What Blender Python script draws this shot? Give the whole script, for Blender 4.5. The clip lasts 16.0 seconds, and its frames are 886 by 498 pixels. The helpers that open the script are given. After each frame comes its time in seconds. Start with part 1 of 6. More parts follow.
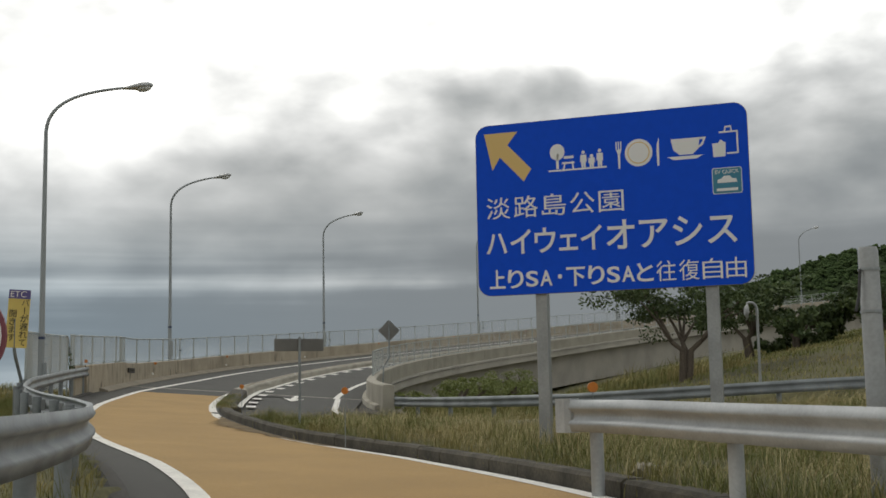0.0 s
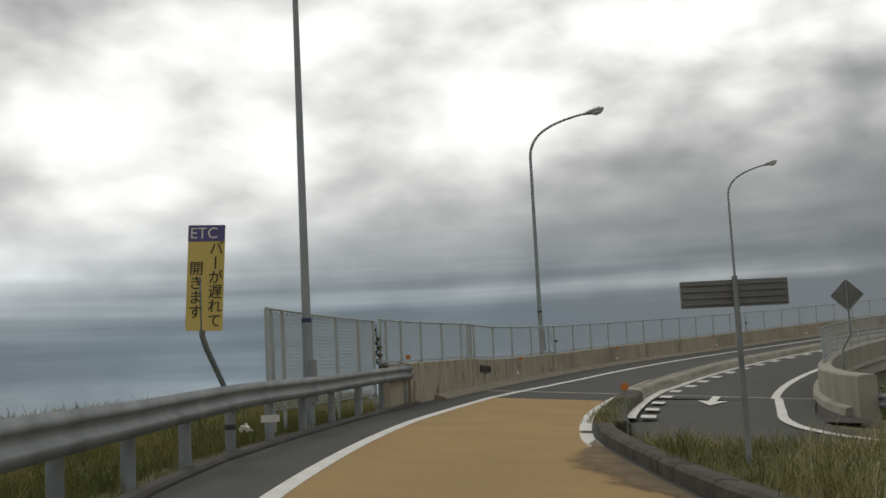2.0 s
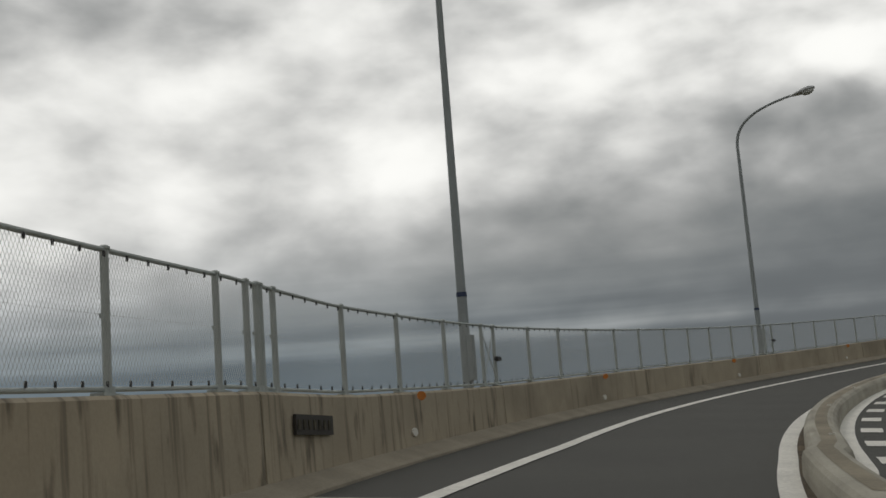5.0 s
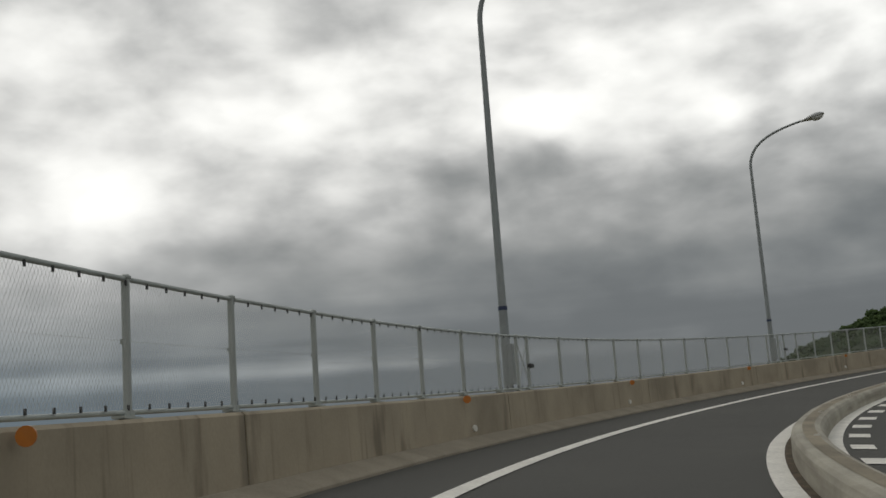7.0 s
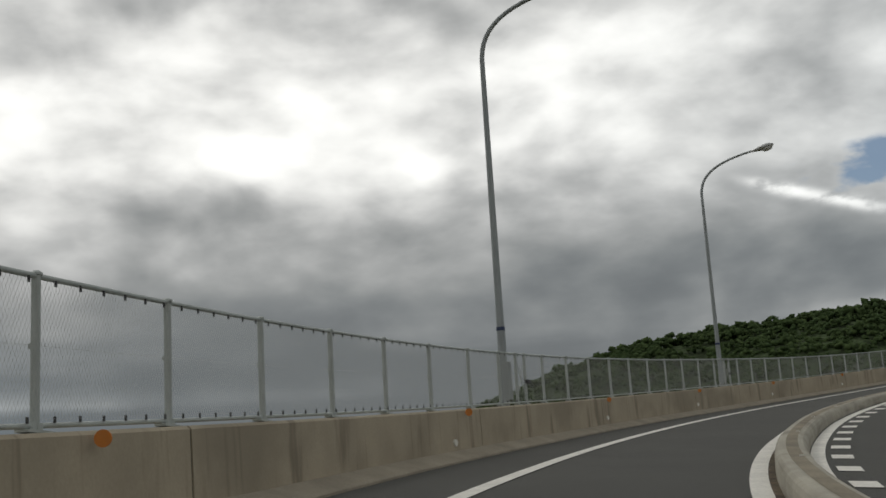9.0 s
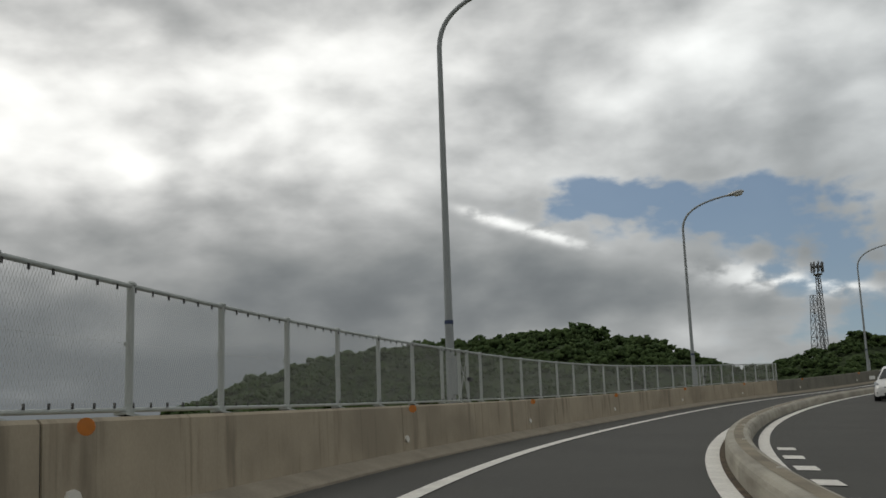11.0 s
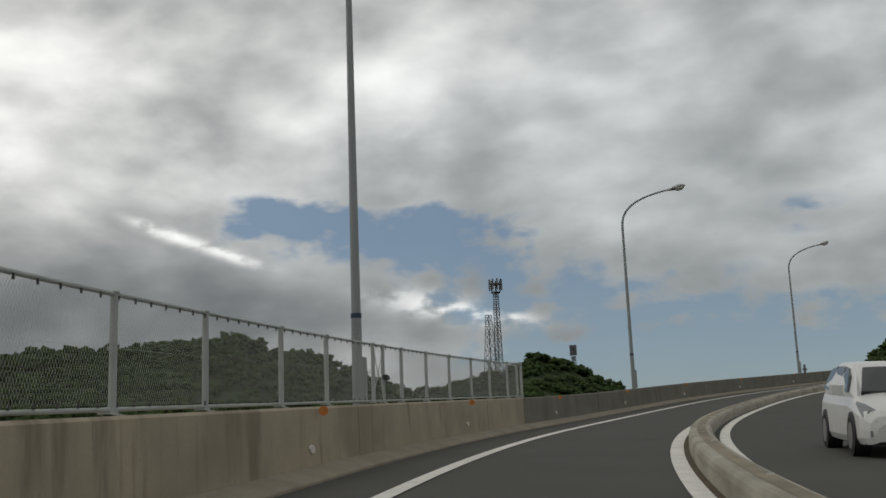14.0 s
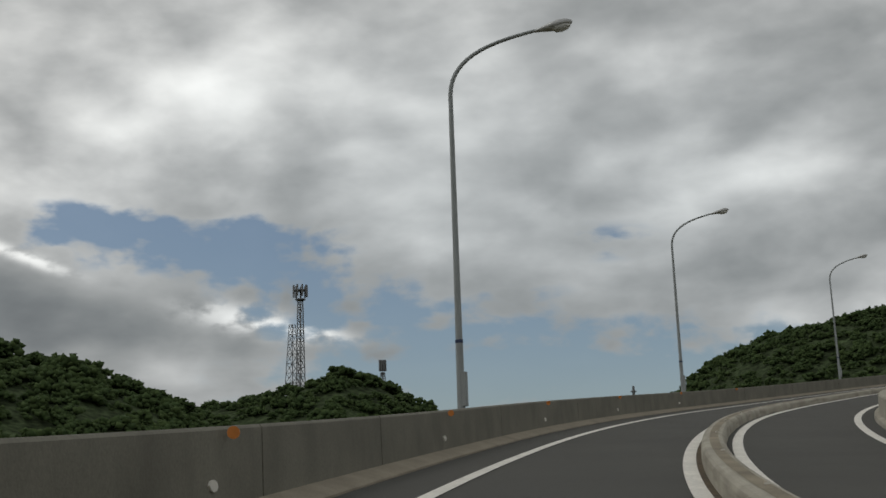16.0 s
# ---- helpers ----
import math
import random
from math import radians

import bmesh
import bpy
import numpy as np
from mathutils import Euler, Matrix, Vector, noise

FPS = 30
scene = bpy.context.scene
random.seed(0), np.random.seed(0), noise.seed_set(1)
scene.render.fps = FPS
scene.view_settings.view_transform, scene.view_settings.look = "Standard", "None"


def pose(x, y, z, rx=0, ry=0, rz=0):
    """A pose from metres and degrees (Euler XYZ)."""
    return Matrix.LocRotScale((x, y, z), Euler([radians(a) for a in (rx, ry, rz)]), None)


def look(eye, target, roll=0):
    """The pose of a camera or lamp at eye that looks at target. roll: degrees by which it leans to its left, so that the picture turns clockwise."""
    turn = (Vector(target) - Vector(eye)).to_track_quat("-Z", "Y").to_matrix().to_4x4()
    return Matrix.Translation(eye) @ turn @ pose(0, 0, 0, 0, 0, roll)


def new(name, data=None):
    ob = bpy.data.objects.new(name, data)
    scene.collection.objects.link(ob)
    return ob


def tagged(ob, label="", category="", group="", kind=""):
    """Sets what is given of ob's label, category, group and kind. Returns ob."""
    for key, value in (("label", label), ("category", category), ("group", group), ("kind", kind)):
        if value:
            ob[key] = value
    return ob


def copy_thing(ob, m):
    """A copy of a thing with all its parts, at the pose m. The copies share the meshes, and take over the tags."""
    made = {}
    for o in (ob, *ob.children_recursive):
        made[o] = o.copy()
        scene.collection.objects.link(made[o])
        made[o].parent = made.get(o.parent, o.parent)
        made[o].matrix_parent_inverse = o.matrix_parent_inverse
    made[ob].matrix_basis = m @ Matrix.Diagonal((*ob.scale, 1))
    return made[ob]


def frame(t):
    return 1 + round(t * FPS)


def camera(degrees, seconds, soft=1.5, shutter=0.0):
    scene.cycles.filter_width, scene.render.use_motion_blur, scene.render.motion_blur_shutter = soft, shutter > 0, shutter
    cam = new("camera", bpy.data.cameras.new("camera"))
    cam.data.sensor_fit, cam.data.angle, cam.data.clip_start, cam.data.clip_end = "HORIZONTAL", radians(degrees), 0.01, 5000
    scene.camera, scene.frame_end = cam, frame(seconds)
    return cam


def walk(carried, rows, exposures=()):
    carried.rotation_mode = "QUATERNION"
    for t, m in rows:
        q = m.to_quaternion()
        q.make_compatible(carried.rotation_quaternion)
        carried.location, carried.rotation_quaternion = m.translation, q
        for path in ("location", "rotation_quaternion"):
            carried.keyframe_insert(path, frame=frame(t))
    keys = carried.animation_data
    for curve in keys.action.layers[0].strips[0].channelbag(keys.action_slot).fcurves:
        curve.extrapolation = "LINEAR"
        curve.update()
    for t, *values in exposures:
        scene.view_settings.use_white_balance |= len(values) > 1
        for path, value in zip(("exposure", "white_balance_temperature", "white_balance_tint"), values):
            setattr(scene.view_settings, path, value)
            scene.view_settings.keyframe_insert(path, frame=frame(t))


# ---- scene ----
# ---- camera ----
cam = camera(40.0, 16.0, soft=1.6)
# seconds, eye x y z, heading (left of +y), tilt, lean
PATH = [
    (0, 0.000, 0.000, 1.299, 0.02, 7.03, -1.09),
    (0.5, -0.078, 3.829, 1.326, 3.90, 6.87, -1.32),
    (1, -0.423, 7.640, 1.395, 8.54, 6.99, -2.27),
    (1.5, -1.174, 11.436, 1.452, 13.68, 7.36, -2.56),
    (2, -2.199, 15.057, 1.515, 18.56, 7.57, -2.88),
    (2.5, -3.464, 18.682, 1.591, 22.03, 7.95, -2.77),
    (3, -4.775, 22.349, 1.695, 23.06, 8.27, -2.95),
    (3.5, -6.015, 26.291, 1.821, 22.23, 8.53, -3.35),
    (4, -7.145, 30.553, 1.968, 20.10, 8.81, -3.78),
    (4.5, -8.138, 35.110, 2.141, 17.08, 9.16, -4.14),
    (5, -8.967, 39.937, 2.343, 13.60, 9.66, -4.32),
    (5.5, -9.604, 45.011, 2.580, 10.08, 10.37, -4.19),
    (6, -10.018, 50.275, 2.852, 6.70, 10.86, -4.00),
    (6.5, -10.124, 55.624, 3.153, 3.02, 10.16, -4.45),
    (7, -9.788, 61.03, 3.471, -0.55, 10.72, -4.03),
    (7.5, -9.116, 66.615, 3.807, -4.27, 10.95, -3.93),
    (8, -8.068, 72.120, 4.171, -8.05, 11.23, -3.83),
    (8.5, -6.621, 77.657, 4.537, -11.72, 11.60, -3.43),
    (9, -4.874, 83.000, 4.938, -15.22, 12.04, -3.45),
    (9.5, -2.757, 88.426, 5.388, -18.52, 11.99, -3.48),
    (10, -0.212, 93.845, 5.859, -22.06, 11.95, -2.66),
    (10.5, 2.618, 99.251, 6.347, -25.60, 11.99, -2.10),
    (11, 5.618, 104.391, 6.851, -29.01, 12.06, -1.98),
    (11.5, 8.877, 109.386, 7.367, -32.20, 12.17, -2.13),
    (12, 12.454, 114.282, 7.893, -35.08, 12.30, -2.34),
    (12.5, 16.407, 119.124, 8.424, -37.56, 12.46, -2.42),
    (13, 20.729, 123.908, 8.969, -39.75, 12.65, -2.33),
    (13.5, 25.335, 128.607, 9.560, -42.18, 12.76, -2.38),
    (14, 30.517, 133.513, 10.200, -44.57, 12.49, -2.26),
    (14.5, 35.762, 138.118, 10.853, -46.85, 12.67, -1.69),
    (15, 41.220, 142.548, 11.501, -49.12, 12.79, -1.68),
    (15.5, 46.907, 146.663, 12.224, -51.15, 12.76, -1.77),
    (16, 52.665, 150.557, 12.917, -53.38, 13.01, -1.88),
]


def eye_pose(x, y, z, yaw, tilt, lean):
    a, p = radians(yaw), radians(tilt)
    way = Vector((-math.sin(a) * math.cos(p), math.cos(a) * math.cos(p), math.sin(p)))
    eye = Vector((x, y, z))
    return look(eye, eye + way, lean)


walk(cam, [(t, eye_pose(*row)) for t, *row in PATH],
     [(0, 0.36), (1.0, 0.24), (2, -0.04), (3, -0.34), (5.5, -0.36), (8, -0.18), (10, -0.18), (12.5, -0.22), (16, -0.26)])

# ---- sky and light: broken overcast, the sun high behind thin cloud ----
world = bpy.data.worlds.new("sky")
scene.world = world
world.use_nodes = True
wt = world.node_tree
wt.nodes.clear()


def wnode(kind, **inputs):
    n = wt.nodes.new(kind)
    for key, val in inputs.items():
        n.inputs[int(key[1:])].default_value = val
    return n


def wmath(op, a, b=0.0, clamp=False):
    n = wt.nodes.new("ShaderNodeMath")
    n.operation, n.use_clamp = op, clamp
    for i, v in enumerate((a, b)):
        if isinstance(v, (int, float)):
            n.inputs[i].default_value = v
        else:
            wt.links.new(v, n.inputs[i])
    return n.outputs[0]


def wmix(fac, a, b):
    n = wt.nodes.new("ShaderNodeMix")
    n.data_type = "RGBA"
    for i, v in ((0, fac), (6, a), (7, b)):
        if isinstance(v, (int, float, tuple)):
            n.inputs[i].default_value = v
        else:
            wt.links.new(v, n.inputs[i])
    return n.outputs[2]


def wnoise(vec, scale, detail, rough, distortion=0.0):
    n = wt.nodes.new("ShaderNodeTexNoise")
    n.inputs["Scale"].default_value, n.inputs["Detail"].default_value = scale, detail
    n.inputs["Roughness"].default_value, n.inputs["Distortion"].default_value = rough, distortion
    wt.links.new(vec, n.inputs["Vector"])
    return n.outputs[0]


def wstep(v, lo, hi):
    n = wt.nodes.new("ShaderNodeMapRange")
    n.interpolation_type = "SMOOTHSTEP"
    n.inputs[1].default_value, n.inputs[2].default_value = lo, hi
    wt.links.new(v, n.inputs[0])
    return n.outputs[0]


SUN_YAW, SUN_UP = 40.0, 52.0  # degrees left of +y, above the horizon
way_in = wt.nodes.new("ShaderNodeTexCoord").outputs["Generated"]
sep = wt.nodes.new("ShaderNodeSeparateXYZ")
wt.links.new(way_in, sep.inputs[0])
wx, wy, wz = sep.outputs
up_deg = wmath("MULTIPLY", wmath("ARCSINE", wz), 57.2958)
yaw_deg = wmath("MULTIPLY", wmath("ARCTAN2", wmath("MULTIPLY", wx, -1.0), wy), 57.2958)
# cloud sheet: the way projected on a layer overhead
lift = wmath("ADD", wmath("MAXIMUM", wz, 0.0), 0.16)
comb = wt.nodes.new("ShaderNodeCombineXYZ")
wt.links.new(wmath("DIVIDE", wx, lift), comb.inputs[0])
wt.links.new(wmath("DIVIDE", wy, lift), comb.inputs[1])
sheet = comb.outputs[0]
comb2 = wt.nodes.new("ShaderNodeCombineXYZ")
wt.links.new(wmath("MULTIPLY", yaw_deg, 0.070), comb2.inputs[0])
wt.links.new(wmath("MULTIPLY", up_deg, 0.125), comb2.inputs[1])
# the clouds' coordinates, bent a little so that no row of them runs straight
bend = wt.nodes.new("ShaderNodeTexNoise")
bend.inputs["Scale"].default_value, bend.inputs["Detail"].default_value = 1.1, 2.0
wt.links.new(comb2.outputs[0], bend.inputs["Vector"])
shifted = wt.nodes.new("ShaderNodeVectorMath")
shifted.operation = "MULTIPLY_ADD"
wt.links.new(bend.outputs["Color"], shifted.inputs[0])
shifted.inputs[1].default_value = (0.22, 0.16, 0.0)
wt.links.new(comb2.outputs[0], shifted.inputs[2])
roll_vec = shifted.outputs[0]
n_big = wnoise(sheet, 0.9, 3.0, 0.45, 0.2)
n_roll = wnoise(roll_vec, 2.1, 2.0, 0.40)
n_fine = wnoise(roll_vec, 5.2, 3.0, 0.45)
cells = wt.nodes.new("ShaderNodeTexVoronoi")
cells.feature = "SMOOTH_F1"
cells.inputs["Scale"].default_value, cells.inputs["Smoothness"].default_value = 3.6, 0.8
wt.links.new(roll_vec, cells.inputs["Vector"])
n_puff = cells.outputs["Distance"]
n_rag = wnoise(roll_vec, 8.5, 4.0, 0.50)


def lobe(yaw0, up0, wide, high, slope=0.0):
    """A soft patch of the sky round one direction, 0 to 1."""
    a = wmath("POWER", wmath("ABSOLUTE", wmath("DIVIDE", wmath("SUBTRACT", yaw_deg, yaw0), wide)), 2.0)
    rise = wmath("SUBTRACT", up_deg, up0)
    if slope:
        rise = wmath("SUBTRACT", rise, wmath("MULTIPLY", wmath("SUBTRACT", yaw_deg, yaw0), slope))
    b = wmath("POWER", wmath("ABSOLUTE", wmath("DIVIDE", rise, high)), 2.0)
    return wmath("EXPONENT", wmath("MULTIPLY", wmath("ADD", a, b), -1.0))


def total(lobes):
    out = 0.0
    for *where, weight in lobes:
        out = wmath("ADD", out, wmath("MULTIPLY", lobe(*where), weight))
    return out


# thick and thin parts of the cloud
BANKS = [(6, 8.0, 26, 2.6, 0.08), (-14, 8.4, 16, 3.0, 0.08), (-26, 10.0, 9, 2.0, 0.10), (-35, 9.0, 7, 1.3, 0.07), (-12, 4.0, 22, 2.9, 0.34), (18, 3.6, 24, 2.6, 0.28), (-14, 5.2, 14, 2.6, 0.06), (10, 10.2, 13, 2.6, 0.01), (-4, 10.0, 12, 3.0, 0.03), (-57, 13, 20, 7, 0.02), (-38, 10, 14, 3, 0.03), (-74, 20, 12, 6, 0.06), (-10, 21, 50, 7, -0.05), (-48, 20, 20, 8, 0.02),
         (2, 18.0, 22, 4.5, -0.12), (27, 14.5, 14, 5.5, -0.16), (18, 16, 18, 5, -0.045), (-22, 17, 16, 5, -0.045), (-55, 22, 11, 4, -0.06), (-42, 9.5, 8, 2, 0.05), (6, 5.4, 26, 0.45, -0.18), (30, 9.5, 9, 2.4, -0.07), (-40, 20, 22, 6, -0.03), (-62, 15, 10, 3, -0.05), (42, 1.2, 8, 3.0, 0.22)]
BRIGHT = [(24.9, 17.4), (35.8, 13.7), (33.0, 10.4), (16.0, 13.2), (6.3, 16.2), (38.4, 7.5), (26.0, 12.2), (17.2, 21.3), (4.4, 19.0), (14.4, 14.5), (-9.9, 19.3), (-4.5, 17.2),
          (-3.4, 22.4), (-6.2, 16.2), (-13.7, 15.9), (-20.0, 20.5), (-25.0, 21.4), (-21.5, 18.2), (-41.2, 20.8), (-70.0, 15.6)]
# sunlit cloud edges: yaw, height, length, thickness, slope
GLEAM = [(-31.2, 13.45, 1.5, 0.30, 0.33), (-34.2, 12.45, 2.0, 0.34, 0.33), (-43.5, 9.9, 3.0, 0.7, 0.16), (-47.0, 9.2, 2.0, 0.4, 0.14)]
DARK = [(19.7, 17.2), (-3.2, 9.4), (26.6, 15.2), (-4.2, 13.4), (19.4, 13.6), (38.3, 17.2), (28.4, 21.4), (1.6, 13.8), (17.3, 21.0), (-16.7, 9.5), (-4.9, 13.4), (-17.9, 12.2),
        (-1.0, 16.0), (-24.6, 10.6), (-32.7, 19.6), (-19.5, 12.3), (-36.0, 9.6), (-62.3, 18.4), (-67.1, 11.2), (-18.6, 15.9)]
OPEN = [(-40.0, 13.6, 6.0, 1.4, 0.92), (-45.5, 12.6, 3.6, 1.4, 0.76), (-48.6, 10.4, 4.5, 1.3, 0.88), (-36.0, 14.2, 3.0, 0.8, 0.4), (-60, 6.6, 12, 2.4, 1.15), (-57, 7.8, 5, 1.6, 0.45), (-50, 7.0, 6, 1.6, 0.35), (-61, 13.0, 3.2, 1.0, 0.42), (-57, 10.8, 2.5, 0.7, 0.30), (43, 9.6, 3, 1.5, 0.3)]
rolls = wmath("ADD", wmath("ADD", wmath("MULTIPLY", n_roll, 0.37), wmath("MULTIPLY", n_fine, 0.20)), wmath("ADD", wmath("MULTIPLY", n_puff, 0.13), wmath("MULTIPLY", n_rag, 0.09)))
# the thick grey bank is calmer than the broken cloud above it
calm = wmath("SUBTRACT", 1.0, total([(2, 8.0, 24, 3.2, 0.55), (32, 4.0, 18, 3.8, 0.70), (-12, 17, 26, 5, -0.30), (-58, 18, 18, 8, 0.35)]))
rolls = wmath("ADD", wmath("MULTIPLY", wmath("SUBTRACT", rolls, 0.375), calm), 0.395)
depth = wmath("ADD", wmath("MULTIPLY", n_big, 0.22), rolls)
depth = wmath("ADD", depth, total(BANKS))
# thin level layers towards the horizon
comb3 = wt.nodes.new("ShaderNodeCombineXYZ")
wt.links.new(wmath("MULTIPLY", yaw_deg, 0.035), comb3.inputs[0])
wt.links.new(wmath("MULTIPLY", up_deg, 0.95), comb3.inputs[1])
layers = wmath("SUBTRACT", wnoise(comb3.outputs[0], 1.0, 3.0, 0.5), 0.5)
depth = wmath("ADD", depth, wmath("MULTIPLY", layers, total([(12, 4.0, 50, 3.4, 0.55)])))
depth = wmath("SUBTRACT", depth, total([(y0, e0, 3.4, 1.3, 0.13) for y0, e0 in BRIGHT]))
depth = wmath("SUBTRACT", depth, wmath("MULTIPLY", total([(*row, 0.34) for row in GLEAM]), wstep(n_rag, 0.30, 0.62)))
depth = wmath("ADD", depth, total([(y0, e0, 4.6, 1.7, 0.05) for y0, e0 in DARK]))
grey = wt.nodes.new("ShaderNodeValToRGB")
wt.links.new(depth, grey.inputs[0])
grey.color_ramp.interpolation = "B_SPLINE"
els = grey.color_ramp.elements
els[0].position, els[0].color = 0.17, (0.975, 0.972, 0.938, 1)
els[1].position, els[1].color = 0.80, (0.136, 0.147, 0.152, 1)
for pos, col in ((0.27, (0.820, 0.819, 0.792, 1)), (0.36, (0.674, 0.674, 0.654, 1)), (0.48, (0.420, 0.425, 0.419, 1)), (0.60, (0.272, 0.280, 0.277, 1)), (0.70, (0.189, 0.201, 0.205, 1))):
    el = els.new(pos)
    el.color = col
hole = wmath("ADD", wmath("MULTIPLY", wmath("ADD", wmath("MULTIPLY", n_fine, 2.2), wmath("ADD", wmath("MULTIPLY", n_roll, 1.2), wmath("MULTIPLY", n_rag, 1.7))), -1.0), wmath("ADD", total(OPEN), 2.18))
hole = wmath("MULTIPLY", wmath("MULTIPLY", wstep(hole, -0.15, 0.50), wstep(total(OPEN), 0.10, 0.40)), 0.95)
air = wt.nodes.new("ShaderNodeTexSky")
air.sky_type, air.sun_disc = "NISHITA", False
air.sun_elevation, air.sun_rotation = radians(SUN_UP), radians(-SUN_YAW)
air.air_density, air.dust_density = 1.0, 1.5
blue = wt.nodes.new("ShaderNodeMix")
blue.data_type, blue.blend_type = "RGBA", "MULTIPLY"
blue.inputs[0].default_value = 1.0
wt.links.new(air.outputs[0], blue.inputs[6])
blue.inputs[7].default_value = (0.070, 0.070, 0.068, 1)
slate = wt.nodes.new("ShaderNodeMix")
slate.data_type, slate.blend_type = "RGBA", "MULTIPLY"
wt.links.new(total([(27, 3.0, 22, 4.0, 0.80), (-58, 14, 26, 12, 0.24)]), slate.inputs[0])
wt.links.new(grey.outputs[0], slate.inputs[6])
slate.inputs[7].default_value = (0.78, 0.96, 1.10, 1)
clouded = wmix(hole, slate.outputs[2], blue.outputs[2])
back = wt.nodes.new("ShaderNodeBackground")
wt.links.new(clouded, back.inputs[0])
back.inputs[1].default_value = 1.3
wt.links.new(back.outputs[0], wt.nodes.new("ShaderNodeOutputWorld").inputs[0])

sun = new("sun", bpy.data.lights.new("sun", "SUN"))
sun.data.energy, sun.data.angle, sun.data.color = 0.62, radians(16), (1.0, 0.95, 0.88)
sun.matrix_world = look(Vector((0, 0, 80)), Vector((0, 0, 80)) + Vector((math.sin(radians(SUN_YAW)) * math.cos(radians(SUN_UP)), -math.cos(radians(SUN_YAW)) * math.cos(radians(SUN_UP)), -math.sin(radians(SUN_UP)))))

# ---- materials ----


def shade(name, base, rough=0.7, metal=0.0, grain=0.0, grain_scale=60.0, patch=0.0, patch_scale=0.6, bump=0.0, bump_scale=80.0, spec=0.5, coords="Object"):
    """A surface with fine grain, broad patches and relief."""
    m = bpy.data.materials.new(name)
    m.use_nodes = True
    t = m.node_tree
    b = t.nodes["Principled BSDF"]
    b.inputs["Roughness"].default_value, b.inputs["Metallic"].default_value = rough, metal
    b.inputs["Specular IOR Level"].default_value = spec
    b.inputs["Base Color"].default_value = (*base, 1)
    vec = t.nodes.new("ShaderNodeTexCoord").outputs[coords]
    col = None

    def noise_at(scale, detail=4.0):
        n = t.nodes.new("ShaderNodeTexNoise")
        n.inputs["Scale"].default_value, n.inputs["Detail"].default_value = scale, detail
        t.links.new(vec, n.inputs["Vector"])
        return n.outputs[0]

    for amount, scale in ((patch, patch_scale), (grain, grain_scale)):
        if amount:
            r = t.nodes.new("ShaderNodeMapRange")
            r.inputs[1].default_value, r.inputs[2].default_value = 0.3, 0.7
            r.inputs[3].default_value, r.inputs[4].default_value = 1 - amount, 1 + amount
            t.links.new(noise_at(scale), r.inputs[0])
            x = t.nodes.new("ShaderNodeMix")
            x.data_type, x.blend_type = "RGBA", "MULTIPLY"
            x.inputs[0].default_value = 1.0
            if col is None:
                x.inputs[6].default_value = (*base, 1)
            else:
                t.links.new(col, x.inputs[6])
            t.links.new(r.outputs[0], x.inputs[7])
            col = x.outputs[2]
    if col is not None:
        t.links.new(col, b.inputs["Base Color"])
    if bump:
        k = t.nodes.new("ShaderNodeBump")
        k.inputs["Strength"].default_value, k.inputs["Distance"].default_value = bump, 0.01
        t.links.new(noise_at(bump_scale, 6.0), k.inputs["Height"])
        t.links.new(k.outputs[0], b.inputs["Normal"])
    return m


def add_streaks(m, colour, wide, tall, lo, hi, amount, layer="uv"):
    """Run-down stains along the upright direction of the uv layer (metres)."""
    t = m.node_tree
    b = t.nodes["Principled BSDF"]
    uv = t.nodes.new("ShaderNodeUVMap")
    uv.uv_map = layer
    mp = t.nodes.new("ShaderNodeMapping")
    mp.inputs["Scale"].default_value = (wide, tall, 1)
    t.links.new(uv.outputs[0], mp.inputs[0])
    n = t.nodes.new("ShaderNodeTexNoise")
    n.inputs["Scale"].default_value, n.inputs["Detail"].default_value = 1.0, 5.0
    t.links.new(mp.outputs[0], n.inputs["Vector"])
    r = t.nodes.new("ShaderNodeMapRange")
    r.interpolation_type = "SMOOTHSTEP"
    r.inputs[1].default_value, r.inputs[2].default_value, r.inputs[4].default_value = lo, hi, amount
    t.links.new(n.outputs[0], r.inputs[0])
    x = t.nodes.new("ShaderNodeMix")
    x.data_type = "RGBA"
    t.links.new(r.outputs[0], x.inputs[0])
    sock = b.inputs["Base Color"]
    if sock.is_linked:
        t.links.new(sock.links[0].from_socket, x.inputs[6])
    else:
        x.inputs[6].default_value = sock.default_value
    x.inputs[7].default_value = (*colour, 1)
    t.links.new(x.outputs[2], sock)


def vary(m, dark, light, by="island"):
    """Colour that differs from piece to piece."""
    t = m.node_tree
    b = t.nodes["Principled BSDF"]
    src = t.nodes.new("ShaderNodeNewGeometry").outputs["Random Per Island"] if by == "island" else t.nodes.new("ShaderNodeObjectInfo").outputs["Random"]
    x = t.nodes.new("ShaderNodeMix")
    x.data_type = "RGBA"
    t.links.new(src, x.inputs[0])
    x.inputs[6].default_value, x.inputs[7].default_value = (*dark, 1), (*light, 1)
    t.links.new(x.outputs[2], b.inputs["Base Color"])
    return m


